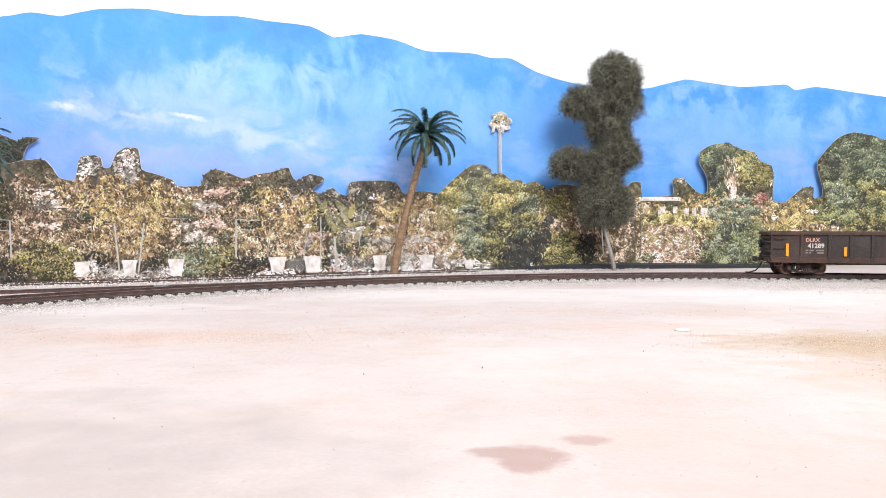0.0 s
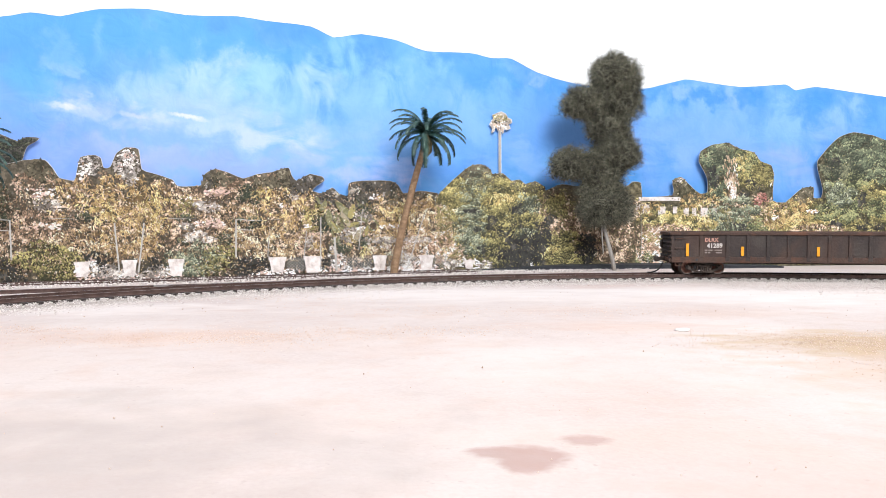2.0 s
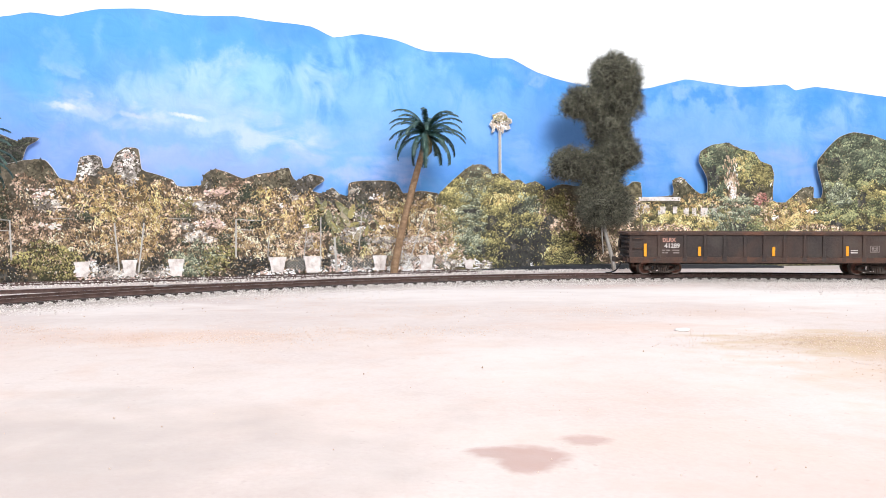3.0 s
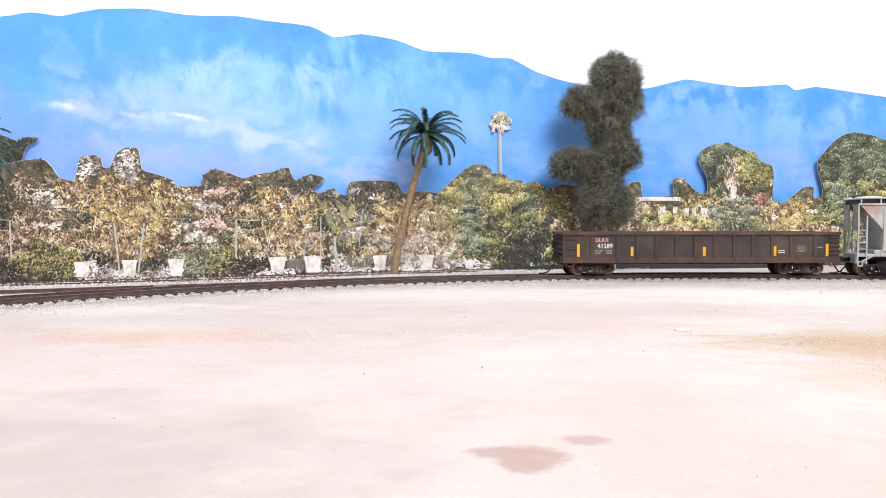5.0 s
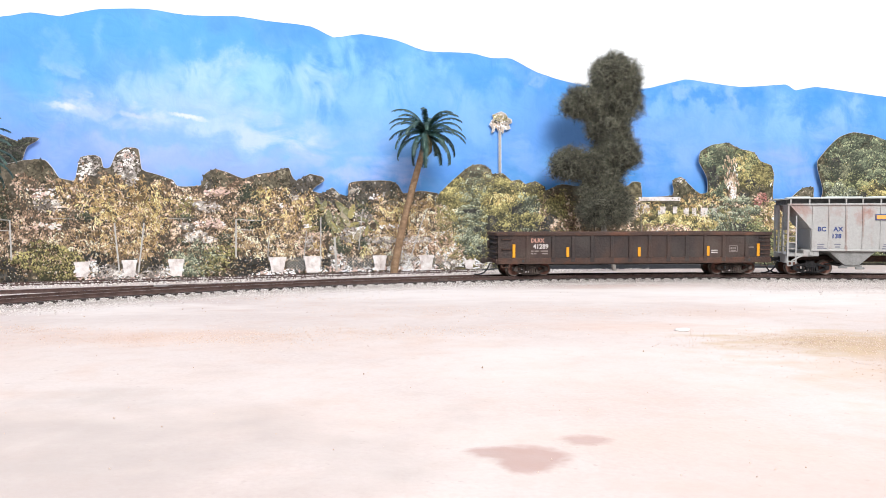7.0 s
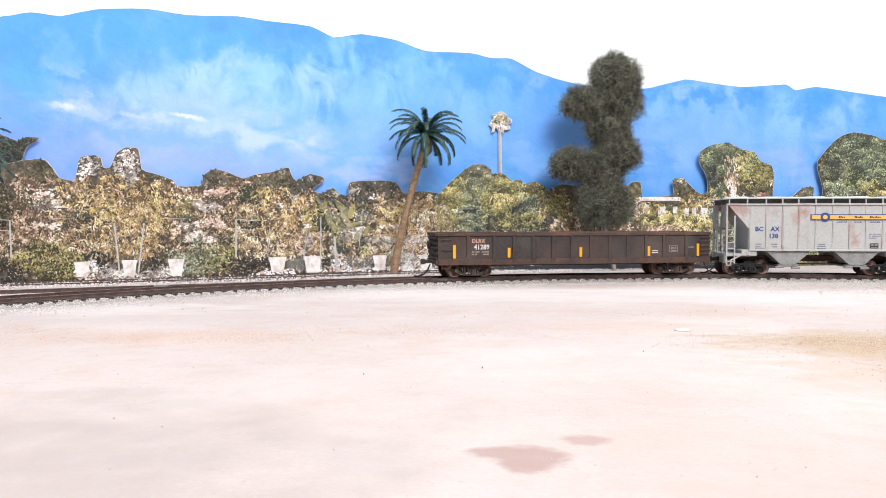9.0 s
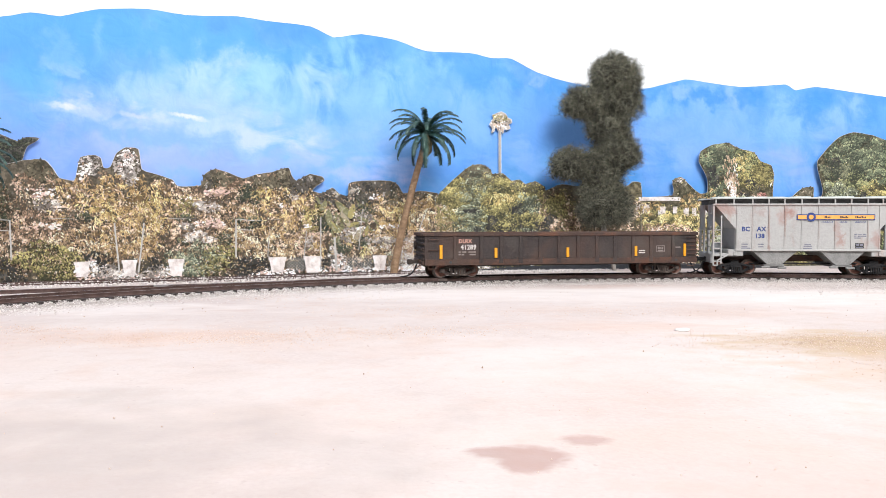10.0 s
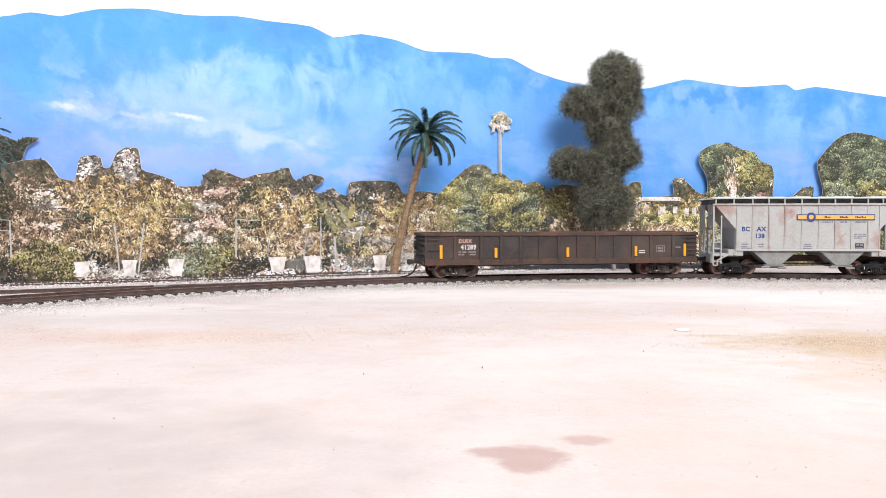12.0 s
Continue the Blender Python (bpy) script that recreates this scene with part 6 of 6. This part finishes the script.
def hopper():
    car = tagged(new("hopper_wagon"), "weathered light grey covered hopper wagon with blue lettering", "freight wagon")
    L, W, BX = 0.0612, 0.0183, 0.0461
    part("side_sheet", prism(bm0(), [(-BX, 0.0170), (BX, 0.0170), (BX, 0.0310), (L - 0.001, 0.0476), (-L + 0.001, 0.0476), (-BX, 0.0310)], -W, W), M["hopper"], car, "weathered grey side sheets with rust streaks")
    for sg in (-1, 1):
        y0, y1 = sorted((sg * (W - 0.0002), sg * (W + 0.0005)))
        for x in (-0.0455, -0.0354, -0.0249, -0.0147, -0.0038, 0.0070, 0.0174, 0.0277, 0.0381, 0.0455):
            part("side_rib", box(bm0(), x - 0.0003, x + 0.0003, y0, y1, 0.0172, 0.0470), M["hopper"], car)
        y0, y1 = sorted((sg * (W - 0.0008), sg * (W + 0.0009)))
        part("eave_rail", box(bm0(), -L, L, y0, y1, 0.0468, 0.0480, 0.0002), M["hopper"], car)
        part("side_sill", box(bm0(), -BX - 0.0005, BX + 0.0005, y0, y1, 0.0163, 0.0177, 0.0002), M["hopper"], car)
        part("running_board", box(bm0(), -L - 0.001, L + 0.001, *sorted((sg * (W - 0.0045), sg * (W + 0.0006))), 0.0512, 0.0521, 0.0002), M["roof"], car, "grey-green roof walkway")
        for x in (-0.0592, -0.0475, -0.0354, -0.0249, -0.0147, -0.0038, 0.0070, 0.0174, 0.0277, 0.0381, 0.0475, 0.0592):
            part("walkway_post", box(bm0(), x - 0.0004, x + 0.0004, *sorted((sg * (W - 0.001), sg * W)), 0.0478, 0.0514), M["hopper"], car)
    # roof coloured dark grey to stand for the shadow below the walkway
    roof = [(-L, 0.0474), (L, 0.0474), (L, 0.0513), (-L, 0.0513)]
    part("roof", prism(bm0(), roof, -W + 0.004, W - 0.004), M["roof_shade"], car, "roof of the hopper, walkway shadow painted in dark grey")
    for x in (-0.028, 0.0, 0.028, -0.05, 0.05):
        part("roof_hatch", box(bm0(), x - 0.006, x + 0.006, -0.008, 0.008, 0.0498, 0.0530, 0.0006), M["roof"], car)
    for x in (-0.0205, 0.0125, 0.0445):
        part("walkway_plate", box(bm0(), x - 0.0055, x + 0.0055, -W, -W + 0.006, 0.0521, 0.0526), M["roof"], car)
    for sg in (-1, 1):                            # open ends: slope sheet, corner posts, ladders, platform
        def xs(a, b):
            return sorted((sg * a, sg * b))
        part("slope_sheet", prism(bm0(), [(sg * (BX - 0.0004), 0.0172), (sg * (BX + 0.0004), 0.0172), (sg * (BX + 0.0004), 0.031), (sg * (L - 0.002), 0.0474), (sg * (L - 0.004), 0.0474), (sg * (BX - 0.0004), 0.0305)][::sg], -W + 0.0012, W - 0.0012), M["hopper_dark"], car)
        part("end_platform", box(bm0(), *xs(BX - 0.002, L), -W + 0.0004, W - 0.0004, 0.0126, 0.0145, 0.0003), M["hopper"], car)
        part("end_sill", box(bm0(), *xs(L - 0.001, L + 0.0006), -W + 0.002, W - 0.002, 0.0080, 0.0145, 0.0003), M["hopper_dark"], car)
        part("bolster_box", box(bm0(), *xs(0.041, 0.051), -W + 0.0002, W - 0.0002, 0.0128, 0.0172, 0.0004), M["hopper"], car)
        part("jacking_pad", box(bm0(), *xs(0.0452, 0.0475), -W - 0.0006, W + 0.0006, 0.0132, 0.0160, 0.0003), M["hopper"], car)
        for y in (-W + 0.0006, W - 0.0006):
            part("corner_post", box(bm0(), *xs(L - 0.0012, L), y - 0.0006, y + 0.0006, 0.0140, 0.0478), M["hopper"], car)
            yo = y + (0.0008 if y > 0 else -0.0008)
            bm = bm0()
            for x in (L - 0.0004, L - 0.0056):
                box(bm, *xs(x - 0.0004, x + 0.0004), yo - 0.0003, yo + 0.0003, 0.0078, 0.0478 if x > L - 0.002 else 0.0400)
            for z in (0.0092, 0.0178, 0.0220, 0.0262, 0.0304):
                box(bm, *xs(L - 0.0056, L - 0.0004), yo - 0.0003, yo + 0.0003, z - 0.0003, z + 0.0003)
            part("side_ladder", bm, M["hopper"], car, "pale grey side ladder")
            bm = bm0()
            a, b = (L - 0.0004, 0.0068), (L - 0.0034, 0.0068)
            box(bm, *xs(L - 0.0036, L - 0.0002), yo - 0.0004, yo + 0.0004, 0.0062, 0.0070)
            box(bm, *xs(L - 0.0036, L - 0.0028), yo - 0.0004, yo + 0.0004, 0.0062, 0.0095)
            box(bm, *xs(L - 0.0010, L - 0.0002), yo - 0.0004, yo + 0.0004, 0.0062, 0.0095)
            box(bm, *xs(L - 0.0036, L - 0.0002), yo - 0.0004, yo + 0.0004, 0.0090, 0.0097)
            part("stirrup_step", bm, M["hopper"], car)
            bm = rod(bm0(), (sg * (L - 0.003), yo, 0.0098), (sg * (L - 0.011), yo, 0.0140), 0.0005, n=6)
            part("step_brace", bm, M["hopper"], car)
        for y0, y1 in ((-W + 0.0012, -0.0068), (0.0078, W - 0.0012)):
            part("end_sheet", box(bm0(), *xs(L - 0.0009, L - 0.0003), y0, y1, 0.0300, 0.0476), M["hopper"], car)
        for y in (-0.006, 0.007):
            part("end_post", box(bm0(), *xs(L - 0.001, L), y - 0.0008, y + 0.0008, 0.0140, 0.0478), M["hopper"], car)
        bm = bm0()
        for z in (0.019, 0.0235, 0.028, 0.0325, 0.037, 0.0415):
            box(bm, *xs(L + 0.0002, L + 0.0008), -W + 0.001, -0.0065, z - 0.0003, z + 0.0003)
        part("end_ladder", bm, M["hopper"], car)
        part("roof_grab", box(bm0(), *xs(L - 0.001, L + 0.002), -W + 0.001, W - 0.001, 0.0506, 0.0512), M["hopper"], car)
        coupler(car, sg * (L + 0.0008), sg, M["truck_black"])
    part("brake_cylinder", rod(bm0(), (-0.0555, 0.006, 0.018), (-0.0485, 0.006, 0.018), 0.0028, n=14), M["hopper_dark"], car)
    for x in (-0.0205, 0.0230):                   # the two discharge bays; their shade is painted in as a darker grey
        part("discharge_bay", prism(bm0(), [(x - 0.0150, 0.0168), (x - 0.0045, 0.0072), (x + 0.0045, 0.0072), (x + 0.0150, 0.0168)][::-1], -W + 0.0010, W - 0.0010), M["bay"], car, "grey sloping discharge bay, darkened to stand for shade")
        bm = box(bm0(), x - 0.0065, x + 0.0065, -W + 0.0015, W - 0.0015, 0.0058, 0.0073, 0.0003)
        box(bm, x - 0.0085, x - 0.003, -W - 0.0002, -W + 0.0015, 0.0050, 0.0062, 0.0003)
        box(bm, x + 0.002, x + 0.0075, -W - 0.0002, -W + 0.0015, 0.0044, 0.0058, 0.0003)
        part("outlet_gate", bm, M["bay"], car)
    part("centre_sill", box(bm0(), -L, L, -0.003, 0.003, 0.0088, 0.0128, 0.0004), M["sill"], car, "rusty centre sill")
    part("brake_pipe", rod(bm0(), (-0.035, -0.010, 0.0075), (0.035, -0.010, 0.0078), 0.0005, n=6), M["truck_black"], car)
    t = math.degrees(math.asin(0.046 / TRACK_R))
    truck(car, -0.046, t, M["truck_black"])
    truck(car, 0.046, -t, M["truck_black"])
    f = -W - 0.0001
    for text, x, z in (("BC", -0.0424, 0.0296), ("AX", -0.0325, 0.0296), ("138", -0.0338, 0.0250)):
        writing(text, 0.0042, M["blue"], car, x, f, z, "blue lettering")
    f = -W - 0.00055
    part("orange_band", box(bm0(), -0.0071, 0.0423, f, f + 0.0006, 0.0370, 0.0408), M["blue"], car, "dark blue edged band")
    part("orange_band_fill", box(bm0(), -0.0066, 0.0418, f - 0.0001, f + 0.0003, 0.0376, 0.0402), M["orange"], car, "orange filled band")
    bm = rod(bm0(), (0.0019, f - 0.00015, 0.0390), (0.0019, f + 0.0004, 0.0390), 0.0030, n=28)
    part("ring_sign", bm, M["blue"], car, "round blue ring sign")
    part("ring_middle", rod(bm0(), (0.0019, f - 0.00025, 0.0390), (0.0019, f + 0.0002, 0.0390), 0.0015, n=20), M["orange"], car)
    bm = bm0()
    for x0, x1 in ((0.0104, 0.0144), (0.0203, 0.0256), (0.0298, 0.0368)):
        n = round((x1 - x0) / 0.00095)
        for k in range(n):
            x = x0 + (x1 - x0) * k / n
            box(bm, x, x + 0.00068, f - 0.0002, f + 0.0002, 0.0383, 0.0397 if k == 0 or k % 3 == 1 else 0.0393)
    part("brand_bars", bm, M["ink"], car, "dark bars on the orange band")
    f = -W - 0.0001
    bm = bm0()
    for x0, x1 in ((0.0088, 0.0160), (0.0205, 0.0252), (0.0300, 0.0368)):
        n = round((x1 - x0) / 0.0007)
        for k in range(n):
            box(bm, x0 + (x1 - x0) * k / n, x0 + (x1 - x0) * k / n + 0.00048, f, f + 0.0002, 0.0354, 0.0359 + 0.0002 * (k % 2))
    part("slogan_bars", bm, M["blue"], car, "small blue unreadable lettering")
    bm = bm0()
    for x0, x1, z in ((-0.0424, -0.0380, 0.0205), (-0.0424, -0.0385, 0.0188), (-0.0318, -0.0280, 0.0205), (-0.0314, -0.0282, 0.0188), (-0.0424, -0.0365, 0.0178), (0.0298, 0.0316, 0.0272), (0.0322, 0.0345, 0.0272), (0.0350, 0.0372, 0.0272), (0.0298, 0.0310, 0.0260),
                     (0.0318, 0.0372, 0.0260), (0.0298, 0.0340, 0.0248), (-0.0018, 0.0022, 0.0205), (-0.0024, 0.0028, 0.0193), (-0.0028, 0.0030, 0.0178)):
        box(bm, x0, x1, f, f + 0.0002, z, z + 0.0007)
    part("stencil_bars", bm, M["fade"], car, "small unreadable stencil lines")
    bm = box(bm0(), 0.0304, 0.0358, f, f + 0.0002, 0.0183, 0.0217)
    part("stencil_panel", bm, M["ink"], car, "black stencil panel")
    bm = bm0()
    for x0, x1, z0, z1 in ((0.0310, 0.0328, 0.0200, 0.0213), (0.0334, 0.0352, 0.0200, 0.0213), (0.0310, 0.0352, 0.0187, 0.0192)):
        box(bm, x0, x1, f - 0.00005, f + 0.0001, z0, z1)
    part("stencil_mark", bm, M["fade"], car)
    return car


GONDOLA, HOPPER = gondola(), hopper()
GON_WHEELS, HOP_WHEELS = WHEELSETS[:4], WHEELSETS[4:]

# ---- how the train rolls: the gondola's angle on the curve, second by second; it slows and stops just before 10 s ----
ANGLE = [(0, 0.22455), (0.5, 0.19484), (1, 0.16475), (1.5, 0.13580), (2, 0.10620), (2.5, 0.07981), (3, 0.05480), (5, -0.02752), (5.5, -0.04760), (6, -0.06747), (6.5, -0.08690), (7, -0.10660),
         (9, -0.17856), (9.5, -0.19030), (9.9, -0.19445), (12, -0.19445)]


def angle(t):
    """A smooth run through the angles above."""
    n = len(ANGLE)
    i = max(k for k in range(n - 1) if ANGLE[k][0] <= t + 1e-9)

    def slope(k):
        if k == 0:
            return (ANGLE[1][1] - ANGLE[0][1]) / (ANGLE[1][0] - ANGLE[0][0])
        if k >= n - 2:
            return 0.0
        (a, b), (c, d), (e, f) = ANGLE[k - 1:k + 2]
        s0, s1 = (d - b) / (c - a), (f - d) / (e - c)
        return (s0 * (e - c) + s1 * (c - a)) / (e - a)
    (t0, a0), (t1, a1) = ANGLE[i], ANGLE[i + 1]
    h, u = t1 - t0, (t - t0) / (t1 - t0)
    return a0 * (1 + 2 * u) * (1 - u) ** 2 + slope(i) * h * u * (1 - u) ** 2 + a1 * u * u * (3 - 2 * u) + slope(i + 1) * h * u * u * (u - 1)


def on_curve(a, half):
    r = math.sqrt(TRACK_R ** 2 - half ** 2)
    return pose(TRACK_X + r * math.sin(a), TRACK_Y + r * math.cos(a), RT, 0, 0, -math.degrees(a))


def motions():
    times = [round(0.1 * k, 3) for k in range(101)] + [12.0]
    walk(GONDOLA, [(t, on_curve(angle(t), 0.072)) for t in times])
    walk(HOPPER, [(t, on_curve(angle(t) + 0.2925, 0.046)) for t in times])
    for k, (ws, x) in enumerate(GON_WHEELS + HOP_WHEELS):
        walk(ws, [(t, pose(x, 0, WHEEL_R, 0, math.degrees(TRACK_R * (angle(t) - ANGLE[-1][1]) / WHEEL_R) + 31 * k, 0)) for t in times])


motions()
